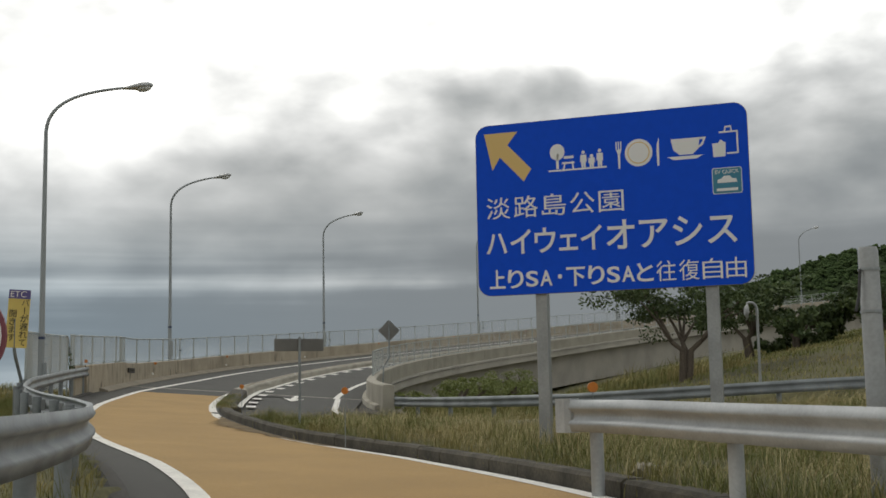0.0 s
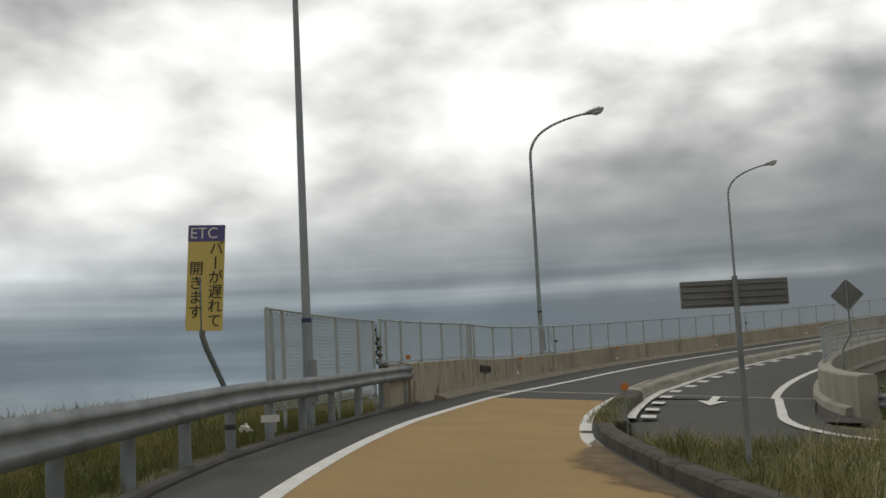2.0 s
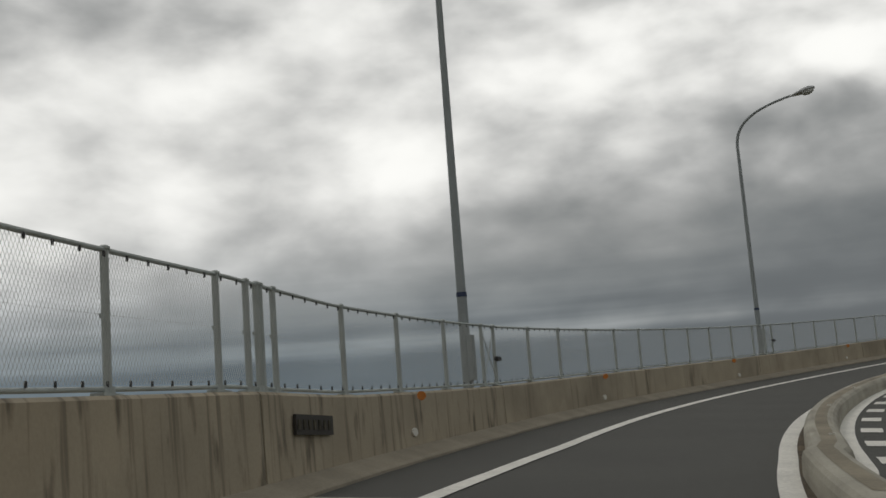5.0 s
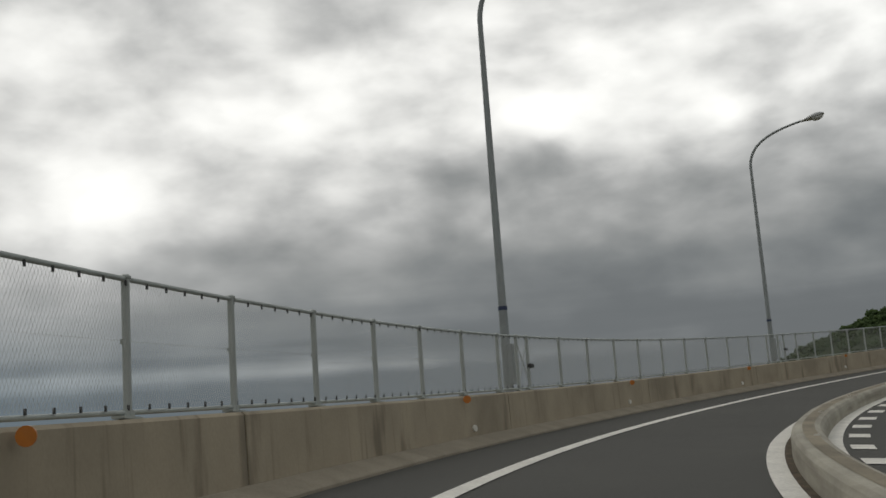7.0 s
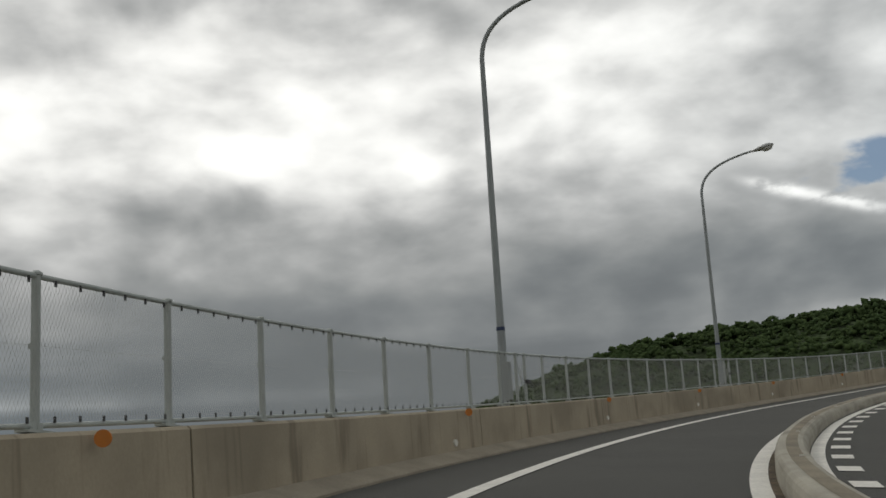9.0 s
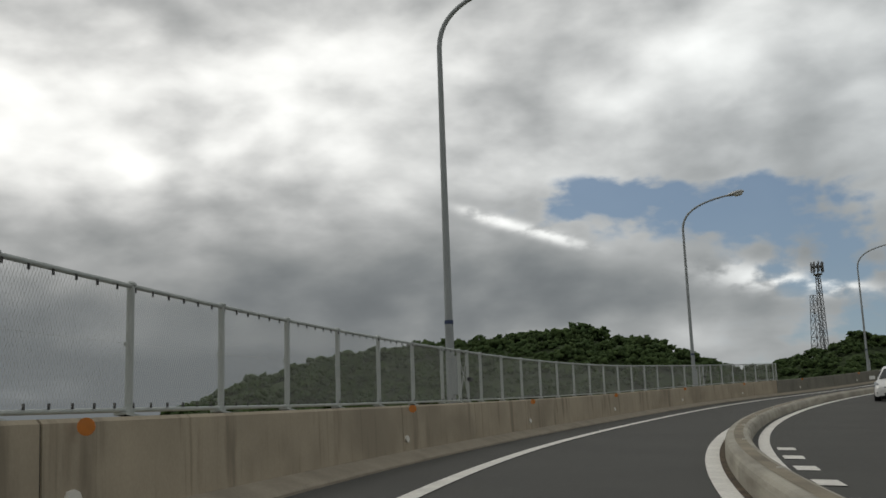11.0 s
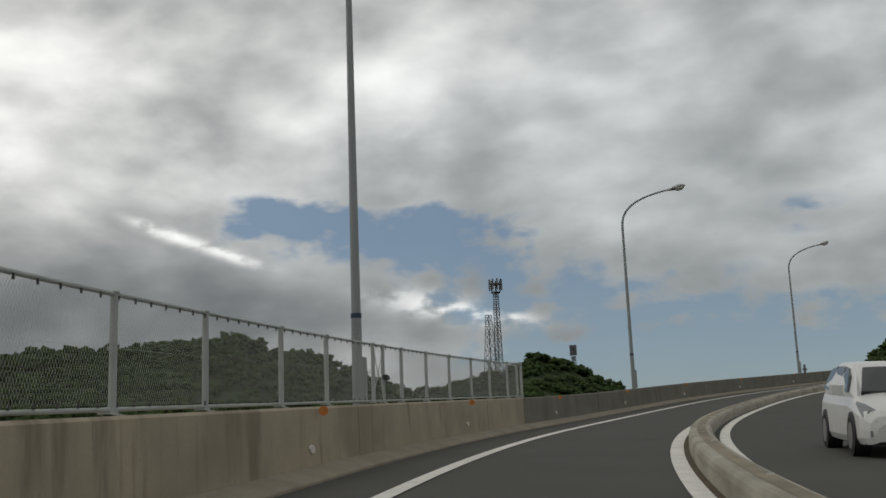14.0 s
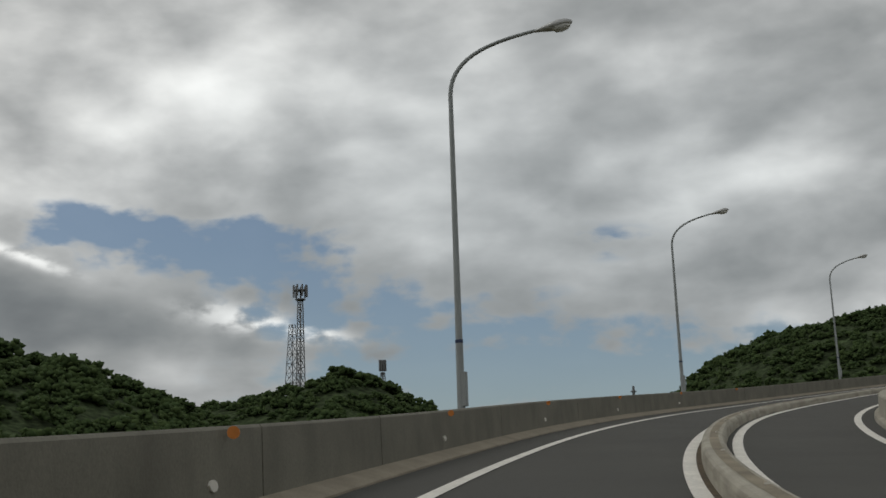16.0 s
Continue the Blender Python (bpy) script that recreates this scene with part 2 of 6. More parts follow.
def patchy(m, dark, light, dark2, light2):
    """Blades that differ singly and in patches of green and straw."""
    t = m.node_tree
    b = t.nodes["Principled BSDF"]
    own = t.nodes.new("ShaderNodeNewGeometry").outputs["Random Per Island"]
    n = t.nodes.new("ShaderNodeTexNoise")
    n.inputs["Scale"].default_value, n.inputs["Detail"].default_value = 0.55, 4.0
    t.links.new(t.nodes.new("ShaderNodeTexCoord").outputs["Object"], n.inputs["Vector"])
    r = t.nodes.new("ShaderNodeMapRange")
    r.inputs[1].default_value, r.inputs[2].default_value = 0.44, 0.68
    t.links.new(n.outputs[0], r.inputs[0])
    mixes = []
    for a, c in ((dark, light), (dark2, light2)):
        x = t.nodes.new("ShaderNodeMix")
        x.data_type = "RGBA"
        t.links.new(own, x.inputs[0])
        x.inputs[6].default_value, x.inputs[7].default_value = (*a, 1), (*c, 1)
        mixes.append(x)
    z = t.nodes.new("ShaderNodeMix")
    z.data_type = "RGBA"
    t.links.new(r.outputs[0], z.inputs[0])
    t.links.new(mixes[0].outputs[2], z.inputs[6])
    t.links.new(mixes[1].outputs[2], z.inputs[7])
    t.links.new(z.outputs[2], b.inputs["Base Color"])
    return m


M_DIRT = shade("road_dirt", (0.175, 0.125, 0.062), 0.95, grain=0.25, grain_scale=30, patch=0.35, patch_scale=1.5, bump=0.4, bump_scale=60)
M_OLDASPHALT = shade("old_asphalt", (0.055, 0.05, 0.042), 0.9, grain=0.3, grain_scale=40, patch=0.3, patch_scale=2.0, bump=0.5, bump_scale=60)
M_ASPHALT = shade("asphalt", (0.055, 0.054, 0.047), 0.85, grain=0.35, grain_scale=55, patch=0.12, patch_scale=0.35, bump=0.5, bump_scale=90)
M_TAN = shade("tan_antiskid", (0.35, 0.22, 0.075), 0.85, grain=0.16, grain_scale=40, patch=0.09, patch_scale=0.6, bump=0.5, bump_scale=90)
M_WHITE = shade("road_paint", (0.72, 0.70, 0.64), 0.7, grain=0.14, grain_scale=22, patch=0.10, patch_scale=2.0, bump=0.2, bump_scale=60)
M_CONC = shade("concrete", (0.375, 0.322, 0.236), 0.9, grain=0.05, grain_scale=30, patch=0.10, patch_scale=1.1, bump=0.12, bump_scale=45)
add_streaks(M_CONC, (0.135, 0.113, 0.080), 2.0, 0.45, 0.55, 0.70, 0.62)
add_streaks(M_CONC, (0.16, 0.135, 0.095), 7.0, 0.5, 0.58, 0.74, 0.5)
add_streaks(M_CONC, (0.20, 0.172, 0.125), 0.30, 0.5, 0.48, 0.66, 0.5)
M_CONC_OLD = shade("streaked_concrete", (0.375, 0.322, 0.236), 0.9, grain=0.05, grain_scale=30, patch=0.10, patch_scale=1.1, bump=0.12, bump_scale=45)
add_streaks(M_CONC_OLD, (0.085, 0.070, 0.050), 3.4, 1.0, 0.54, 0.70, 0.85)
add_streaks(M_CONC_OLD, (0.11, 0.094, 0.068), 9.0, 0.6, 0.54, 0.70, 0.6)
M_CONC_DARK = shade("weathered_concrete", (0.168, 0.162, 0.13), 0.9, grain=0.12, grain_scale=30, patch=0.18, patch_scale=1.0, bump=0.25, bump_scale=45)
add_streaks(M_CONC_DARK, (0.075, 0.068, 0.057), 1.6, 0.5, 0.52, 0.78, 0.3)
M_GRIT = shade("road_grit", (0.085, 0.062, 0.036), 0.95, grain=0.35, grain_scale=30, patch=0.5, patch_scale=3.0, bump=0.5, bump_scale=40)
M_KERBTOP = shade("grimy_concrete", (0.225, 0.195, 0.14), 0.95, grain=0.15, grain_scale=25, patch=0.3, patch_scale=0.9, bump=0.2, bump_scale=40)
M_CONC_PALE = shade("pale_parapet_concrete", (0.315, 0.295, 0.24), 0.9, grain=0.07, grain_scale=30, patch=0.14, patch_scale=1.0, bump=0.15, bump_scale=45)
add_streaks(M_CONC_PALE, (0.15, 0.135, 0.105), 1.6, 0.5, 0.56, 0.78, 0.5)
M_KERB = shade("kerb_concrete", (0.35, 0.33, 0.27), 0.9, grain=0.10, grain_scale=35, patch=0.22, patch_scale=0.8, bump=0.2, bump_scale=50)
add_streaks(M_KERB, (0.15, 0.13, 0.095), 0.35, 5.0, 0.46, 0.72, 0.55)
M_OLDKERB = shade("mossy_kerb", (0.068, 0.061, 0.045), 0.95, grain=0.25, grain_scale=20, patch=0.4, patch_scale=2.5, bump=0.4, bump_scale=30)
M_GUTTER = shade("gutter_concrete", (0.29, 0.255, 0.195), 0.95, grain=0.10, grain_scale=30, patch=0.14, patch_scale=1.5, bump=0.3, bump_scale=40)
M_GIRDER = shade("girder_concrete", (0.40, 0.375, 0.32), 0.9, grain=0.08, grain_scale=20, patch=0.15, patch_scale=0.5)
M_GALV = shade("galvanised_steel", (0.30, 0.31, 0.305), 0.5, 0.55, grain=0.08, grain_scale=30, patch=0.14, patch_scale=2.5)
M_RAIL = shade("weathered_rail_steel", (0.215, 0.235, 0.238), 0.55, 0.15, grain=0.08, grain_scale=25, patch=0.3, patch_scale=1.6)
M_ZINC = shade("bright_zinc", (0.36, 0.38, 0.385), 0.5, 0.2, grain=0.08, grain_scale=30, patch=0.18, patch_scale=2.0)
M_POLE = shade("pole_steel", (0.285, 0.31, 0.315), 0.6, 0.15, grain=0.05, grain_scale=30, patch=0.10, patch_scale=1.0)
M_POST = shade("fence_steel", (0.38, 0.41, 0.395), 0.6, 0.1, grain=0.05, grain_scale=40, patch=0.10, patch_scale=3.0)
M_WIRE = shade("zinc_wire", (0.44, 0.45, 0.43), 0.6, 0.1)
M_BLACK = shade("black_fitting", (0.035, 0.035, 0.035), 0.6)
M_BAND = shade("blue_band", (0.03, 0.045, 0.10), 0.6)
M_ORANGE = shade("orange_reflector", (0.50, 0.16, 0.012), 0.35, patch=0.1, patch_scale=9)
M_PALE = shade("pale_reflector", (0.72, 0.70, 0.64), 0.4)
M_LAMPGLASS = shade("lamp_glass", (0.55, 0.56, 0.54), 0.15)
M_LAMPHEAD = shade("lamp_housing", (0.46, 0.47, 0.47), 0.45, 0.4)
M_BLUE = shade("sign_blue", (0.004, 0.072, 0.60), 0.6, spec=0.15, grain=0.04, grain_scale=8)
M_SIGNWHITE = shade("sign_white", (0.74, 0.74, 0.72), 0.4)
M_SIGNTAN = shade("sign_tan", (0.66, 0.46, 0.16), 0.4)
M_TEAL = shade("sign_teal", (0.03, 0.20, 0.30), 0.4)
M_YELLOW = shade("sign_yellow", (0.62, 0.47, 0.12), 0.5, patch=0.08, patch_scale=2.0)
M_RED = shade("sign_red", (0.20, 0.055, 0.07), 0.5)
M_VIOLET = shade("sign_violet", (0.10, 0.08, 0.23), 0.5)
M_INK = shade("sign_ink", (0.03, 0.025, 0.02), 0.6)
M_SIGNBACK = shade("sign_back", (0.18, 0.178, 0.168), 0.6, 0.2, patch=0.15, patch_scale=2.0)
M_EARTH = shade("earth", (0.088, 0.082, 0.033), 1.0, grain=0.3, grain_scale=9, patch=0.45, patch_scale=0.25, bump=0.6, bump_scale=6)
M_WATER = shade("sea", (0.03, 0.05, 0.06), 0.25, bump=0.4, bump_scale=0.3)
M_GRASS = patchy(shade("grass_blades", (0.2, 0.2, 0.05), 0.8), (0.072, 0.095, 0.021), (0.225, 0.228, 0.062), (0.22, 0.175, 0.058), (0.46, 0.38, 0.165))
M_VERGE = patchy(shade("verge_blades", (0.1, 0.1, 0.03), 0.85), (0.075, 0.098, 0.02), (0.185, 0.185, 0.042), (0.20, 0.15, 0.042), (0.36, 0.28, 0.095))
M_DRY = vary(shade("dry_grass_heads", (0.4, 0.34, 0.17), 0.9), (0.38, 0.31, 0.15), (0.56, 0.48, 0.27))
M_LEAF = vary(shade("leaves", (0.05, 0.08, 0.02), 0.7), (0.030, 0.055, 0.015), (0.090, 0.125, 0.035))
M_BUSH = vary(shade("bush_leaves", (0.1, 0.13, 0.04), 0.7), (0.11, 0.14, 0.035), (0.25, 0.28, 0.085))
M_TOWER = shade("tower_steel", (0.16, 0.165, 0.17), 0.6, 0.3)
M_WOOD = vary(shade("far_woods", (0.03, 0.05, 0.018), 0.95, spec=0.1), (0.046, 0.074, 0.029), (0.068, 0.100, 0.037))
M_WOODFLOOR = shade("wood_floor", (0.044, 0.062, 0.029), 1.0, grain=0.65, grain_scale=0.9, patch=0.4, patch_scale=0.15, bump=1.0, bump_scale=0.9, spec=0.1)
M_BARK = shade("bark", (0.10, 0.08, 0.06), 0.95, grain=0.3, grain_scale=20)

# dirt that thins out between the grains towards its edge
t_ = M_DIRT.node_tree
thin = t_.nodes.new("ShaderNodeTexNoise")
thin.inputs["Scale"].default_value, thin.inputs["Detail"].default_value, thin.inputs["Roughness"].default_value = 2.2, 6.0, 0.7
t_.links.new(t_.nodes.new("ShaderNodeTexCoord").outputs["Object"], thin.inputs["Vector"])
uv_ = t_.nodes.new("ShaderNodeUVMap")
uv_.uv_map = "uv"
split = t_.nodes.new("ShaderNodeSeparateXYZ")
t_.links.new(uv_.outputs[0], split.inputs[0])
cover = t_.nodes.new("ShaderNodeMath")
cover.operation = "ADD"
t_.links.new(thin.outputs[0], cover.inputs[0])
t_.links.new(split.outputs[1], cover.inputs[1])
ragged = t_.nodes.new("ShaderNodeMapRange")
ragged.interpolation_type = "SMOOTHSTEP"
ragged.inputs[1].default_value, ragged.inputs[2].default_value, ragged.inputs[4].default_value = 0.62, 1.10, 0.85
t_.links.new(cover.outputs[0], ragged.inputs[0])
t_.links.new(ragged.outputs[0], t_.nodes["Principled BSDF"].inputs["Alpha"])

# ---- the road's line: curvature by station, rail height by station ----
KAPPA = [(-60, 0.0), (-15, 0.0), (-6, 0.0245), (0, 0.02917), (8, 0.0184), (16, -0.01008), (24, -0.00995), (32, -0.01001), (42, -0.01052), (55, -0.01141),
         (70, -0.01187), (85, -0.01027), (100, -0.00827), (115, -0.00722), (130, -0.00622), (150, -0.00577), (175, -0.00587), (200, -0.00606),
         (230, -0.0056), (260, -0.00494), (420, -0.003)]
TOP = [(-60, 0.4), (-15, 1.07), (0, 1.35), (15, 1.66), (30, 2.13), (45, 2.81), (60, 3.78), (80, 5.11), (100, 6.67), (120, 8.37), (140, 10.12),
       (160, 12.06), (185, 14.41), (210, 17.16), (240, 20.27), (270, 23.58), (300, 26.9), (420, 36.0)]
BANK = [(-10, 0.0), (5, 0.03), (20, 0.06), (45, 0.078), (95, 0.078), (125, 0.055), (200, 0.05), (420, 0.05)]
DROP = [(-60, 1.12), (25, 1.11), (48, 1.04), (420, 1.04)]
STEP = 0.5
ST = np.arange(-60, 420.01, STEP)


def table(rows, s):
    a = np.array(rows)
    return np.interp(s, a[:, 0], a[:, 1])


_k = table(KAPPA, ST)
_h = np.concatenate([[0], np.cumsum((_k[1:] + _k[:-1]) / 2 * STEP)])
_h = _h - np.interp(0, ST, _h) + 0.11
_m = (_h[1:] + _h[:-1]) / 2
_x = np.concatenate([[0], np.cumsum(-np.sin(_m) * STEP)])
_y = np.concatenate([[0], np.cumsum(np.cos(_m) * STEP)])
_x, _y = _x - np.interp(0, ST, _x) - 0.279, _y - np.interp(0, ST, _y) + 6.485
_t = np.convolve(np.pad(table(TOP, ST), 20, mode="reflect", reflect_type="odd"), np.ones(41) / 41, "valid")


def heading(s):
    return float(np.interp(s, ST, _h))


def rail_top(s):
    return float(np.interp(s, ST, _t))


def ground(s, d):
    """The road surface's height."""
    return rail_top(s) - float(table(DROP, s)) + float(table(BANK, s)) * d


def at(s, d, up=0.0, anchor=None):
    """A place by station, metres left of the line, and height over the surface (over that at `anchor`)."""
    h = heading(s)
    return Vector((float(np.interp(s, ST, _x)) - d * math.cos(h), float(np.interp(s, ST, _y)) - d * math.sin(h), ground(s, d if anchor is None else anchor) + up))


class Geo:
    """Collects faces, then becomes one mesh object."""

    def __init__(self):
        self.v, self.f, self.uv = [], [], []

    def face(self, idx, uv=None):
        self.f.append(idx)
        self.uv.append(uv or [(0, 0)] * len(idx))

    def quad(self, a, b, c, d):
        n = len(self.v)
        self.v += [a, b, c, d]
        self.face((n, n + 1, n + 2, n + 3), [(0, 0), ((Vector(b) - Vector(a)).length, 0), ((Vector(b) - Vector(a)).length, 1), (0, 1)])
        return self

    def box(self, m, sx, sy, sz, bevel=0.0):
        """A box centred on the pose m, its upright edges cut by `bevel`."""
        hx, hy, hz = sx / 2, sy / 2, sz / 2
        if bevel:
            b = bevel
            ring = [(hx, -hy + b), (hx, hy - b), (hx - b, hy), (-hx + b, hy), (-hx, hy - b), (-hx, -hy + b), (-hx + b, -hy), (hx - b, -hy)]
        else:
            ring = [(hx, -hy), (hx, hy), (-hx, hy), (-hx, -hy)]
        n, k = len(self.v), len(ring)
        self.v += [m @ Vector((x, y, -hz)) for x, y in ring] + [m @ Vector((x, y, hz)) for x, y in ring]
        for i in range(k):
            j = (i + 1) % k
            self.face((n + i, n + j, n + k + j, n + k + i), [(i, -hz), (j, -hz), (j, hz), (i, hz)])
        self.face(tuple(range(n + k - 1, n - 1, -1)))
        self.face(tuple(range(n + k, n + 2 * k)))
        return self

    def tube(self, pts, radii, sides=8, caps=True, flat=1.0):
        pts = [Vector(p) for p in pts]
        radii = [radii] * len(pts) if isinstance(radii, (int, float)) else radii
        start = len(self.v)
        ends = []
        for i, p in enumerate(pts):
            way = (pts[min(i + 1, len(pts) - 1)] - pts[max(i - 1, 0)]).normalized()
            ref = Vector((0, 0, 1)) if abs(way.z) < 0.9 else Vector((1, 0, 0))
            a = way.cross(ref).normalized() if i == 0 else (a - way * a.dot(way)).normalized()
            b = a.cross(way)
            ring = [p + radii[i] * (math.cos(2 * math.pi * k / sides) * a + flat * math.sin(2 * math.pi * k / sides) * b) for k in range(sides)]
            self.v += ring
            if i in (0, len(pts) - 1):
                ends.append(ring)
        for i in range(len(pts) - 1):
            for k in range(sides):
                n, o = start + i * sides + k, start + i * sides + (k + 1) % sides
                self.face((n, n + sides, o + sides, o))
        if caps:
            for j, ring in enumerate(ends):
                n = len(self.v)
                self.v += ring
                self.face(tuple(range(n, n + sides)) if j == 0 else tuple(range(n + sides - 1, n - 1, -1)))
        return self

    def sweep(self, profile, stations, anchor=None, closed=True, shift=None):
        """A profile of (metres left, height) pairs drawn along the line. anchor: profile stands upright from the surface there."""
        n0, k = len(self.v), len(profile)
        run = [0.0]
        for (a, b), (c, d) in zip(profile, profile[1:] + profile[:1]):
            run.append(run[-1] + math.hypot(c - a, d - b))
        for s in stations:
            off, lift = shift(s) if shift else (0.0, 0.0)
            for d, up in profile:
                self.v.append(at(s, d + off, up + lift, None if anchor is None else anchor + off))
        for i in range(len(stations) - 1):
            for j in range(k if closed else k - 1):
                a, b = n0 + i * k + j, n0 + i * k + (j + 1) % k
                s0, s1 = stations[i], stations[i + 1]
                self.face((a, b, b + k, a + k), [(s0, run[j]), (s0, run[j + 1]), (s1, run[j + 1]), (s1, run[j])])
        if closed:
            self.face(tuple(range(n0, n0 + k)))
            self.face(tuple(range(n0 + (len(stations) - 1) * k + k - 1, n0 + (len(stations) - 1) * k - 1, -1)))
        return self

    def mesh(self, name, material, origin=Vector((0, 0, 0)), smooth=False):
        me = bpy.data.meshes.new(name)
        me.from_pydata([tuple(Vector(p) - origin) for p in self.v], [], self.f)
        layer = me.uv_layers.new(name="uv")
        flat = [c for face in self.uv for uv in face for c in uv]
        layer.data.foreach_set("uv", flat)
        me.materials.append(material)
        if smooth:
            me.polygons.foreach_set("use_smooth", [True] * len(me.polygons))
        me.validate()
        me.update()
        return me

    def ob(self, name, material, parent=None, label="", smooth=False):
        origin = parent.matrix_basis.translation.copy() if parent and not parent.parent else Vector((0, 0, 0))
        if parent and parent.parent:
            origin = parent.parent.matrix_basis.translation + parent.matrix_basis.translation
        o = new(name, self.mesh(name, material, origin, smooth))
        if parent:
            o.parent = parent
        if label:
            o["label"] = label
        return o


def thing(name, where=(0, 0, 0), label="", category="", group="", kind=""):
    e = new(name)
    e.empty_display_size = 0.2
    e.location = where
    return tagged(e, label, category, group, kind)


def piece(name, me, parent, where, turn=0.0):
    """One of many alike pieces on shared mesh data; `where` is in the parent's frame."""
    o = new(name, me)
    o.parent = parent
    o.location, o.rotation_euler = where, (0, 0, turn)
    return o


def stretch(a, b, step):
    n = max(1, round((b - a) / step))
    return [a + (b - a) * i / n for i in range(n + 1)]

# ---- carriageways ----
LEFT_LINE = [(-60, 0.95), (-6, 0.90), (5.5, 1.06), (11, 1.14), (14, 1.31), (17, 1.50), (20, 1.60), (28, 1.83), (33, 1.97), (42, 2.01), (48, 1.72), (52, 1.61), (60, 1.64),
             (95, 1.59), (125, 1.86), (165, 1.86), (420, 1.86)]
RIGHT_LINE = [(-60, -3.0), (5.7, -2.9), (12.8, -2.82), (18.6, -2.25), (24, -1.98), (29, -1.56), (31, -1.48), (36, -1.30), (43, -1.18), (50, -1.38), (63, -1.40), (75, -1.30), (90, -1.36), (105, -1.44), (120, -1.36), (145, -1.25), (420, -1.25)]


def mid_shift(s):
    return float(table(RIGHT_LINE, s)) + 1.25 if s > 48 else 0.0


def far_shift(s):
    """How much nearer the oncoming lane's markings lie round the middle of the bend."""
    return mid_shift(s) + float(np.interp(s, [36, 48, 95, 125], [0.0, 0.13, 0.13, 0.0]))


LEFT_EDGE = [(-60, 1.75), (6, 1.72), (11, 1.85), (15, 2.25), (20, 2.70), (24, 2.95), (38, 3.1), (41, 3.25), (420, 3.28)]


def strip(name, ss, left, right, up, material, parent=None, label="", parts=1):
    g = Geo()
    for s in ss:
        a, b = left(s), right(s)
        for i in range(parts + 1):
            g.v.append(at(s, a + (b - a) * i / parts, up))
    k = parts + 1
    for i in range(len(ss) - 1):
        for j in range(parts):
            n = i * k + j
            u0, u1 = left(ss[i]), right(ss[i])
            g.face((n, n + k, n + k + 1, n + 1), [(ss[i], u0), (ss[i + 1], u0), (ss[i + 1], u1), (ss[i], u1)])
    return g.ob(name, material, parent, label)


def line_at(rows, off=0.0):
    return lambda s: float(table(rows, s)) + off


NEAR = stretch(-60, 44, 1.0)
FAR = stretch(44, 400, 1.0)
road = tagged(strip("road", NEAR, line_at(LEFT_EDGE, 0.15), line_at(RIGHT_LINE, -0.25), 0.0, M_ASPHALT, parts=6),
              "dark asphalt ramp lane with a worn surface", "road", kind="structure")
deck_road = tagged(strip("road_viaduct", FAR, lambda s: 3.32, lambda s: -6.9, 0.0, M_ASPHALT, parts=8),
                   "dark asphalt carriageway of the curved viaduct ramp", "road", kind="structure")
tagged(strip("road_tan_surface", stretch(-60, 42.2, 1.0), line_at(LEFT_LINE, -0.08), line_at(RIGHT_LINE, 0.02), 0.006, M_TAN, parts=6),
       "tan anti-skid surfacing on the ramp lane", "road surfacing", kind="structure")
tagged(strip("road_line_left", stretch(-60, 400, 1.0), line_at(LEFT_LINE, 0.10), line_at(LEFT_LINE, -0.10), 0.012, M_WHITE),
       "solid white edge line along the outer shoulder", "road marking", kind="structure")
for a, b in ((-60, 19.0), (27.6, 30.6), (31.3, 400)):
    tagged(strip("road_line_inner", stretch(a, b, 0.8), line_at(RIGHT_LINE, 0.07), line_at(RIGHT_LINE, -0.16), 0.012, M_WHITE),
           "solid white edge line beside the median kerb", "road marking", kind="structure")
tagged(strip("road_line_oncoming", stretch(35.6, 400, 1.0), lambda s: -2.12 + far_shift(s), lambda s: -2.35 + far_shift(s), 0.012, M_WHITE),
       "white line on the oncoming side of the median", "road marking", kind="structure")
tagged(strip("road_line_outer", stretch(44.9, 400, 1.0), lambda s: -5.35, lambda s: -5.58, 0.012, M_WHITE),
       "white edge line of the oncoming lane", "road marking", kind="structure")
tagged(strip("road_joint", stretch(45.2, 45.45, 0.25), lambda s: 3.2, lambda s: -1.2, 0.007, M_KERB),
       "pale expansion joint across the deck", "expansion joint", kind="structure")
tagged(strip("road_joint_oncoming", stretch(45.2, 45.45, 0.25), lambda s: -2.4, lambda s: -6.5, 0.007, M_KERB),
       "pale expansion joint across the oncoming lane", "expansion joint", kind="structure")
s = 35.9
while s < 128:
    tagged(strip("road_dash", stretch(s, s + 0.95, 0.5), lambda s: -2.44 + far_shift(s), lambda s: -2.77 + far_shift(s), 0.012, M_WHITE),
           "short white deceleration bar on the oncoming lane", "road marking", "deceleration bars", "structure")
    s += 2.72
# downward lane arrow on the oncoming lane
g = Geo()
for ring in ([(41.9, -3.2), (44.4, -3.2), (44.4, -3.5), (41.9, -3.5)],):
    g.v += [at(a, b - 0.45, 0.012) for a, b in [(43.0, -3.30), (45.4, -3.30), (45.4, -3.52), (43.0, -3.52)]]
    g.face((0, 1, 2, 3))
    g.v += [at(a, b - 0.45, 0.012) for a, b in [(41.2, -3.42), (43.3, -3.0), (43.0, -3.42), (43.2, -3.82)]]
    g.face((4, 5, 6, 7))
tagged(g.ob("road_arrow", M_WHITE), "white direction arrow painted on the oncoming lane", "road marking", kind="structure")

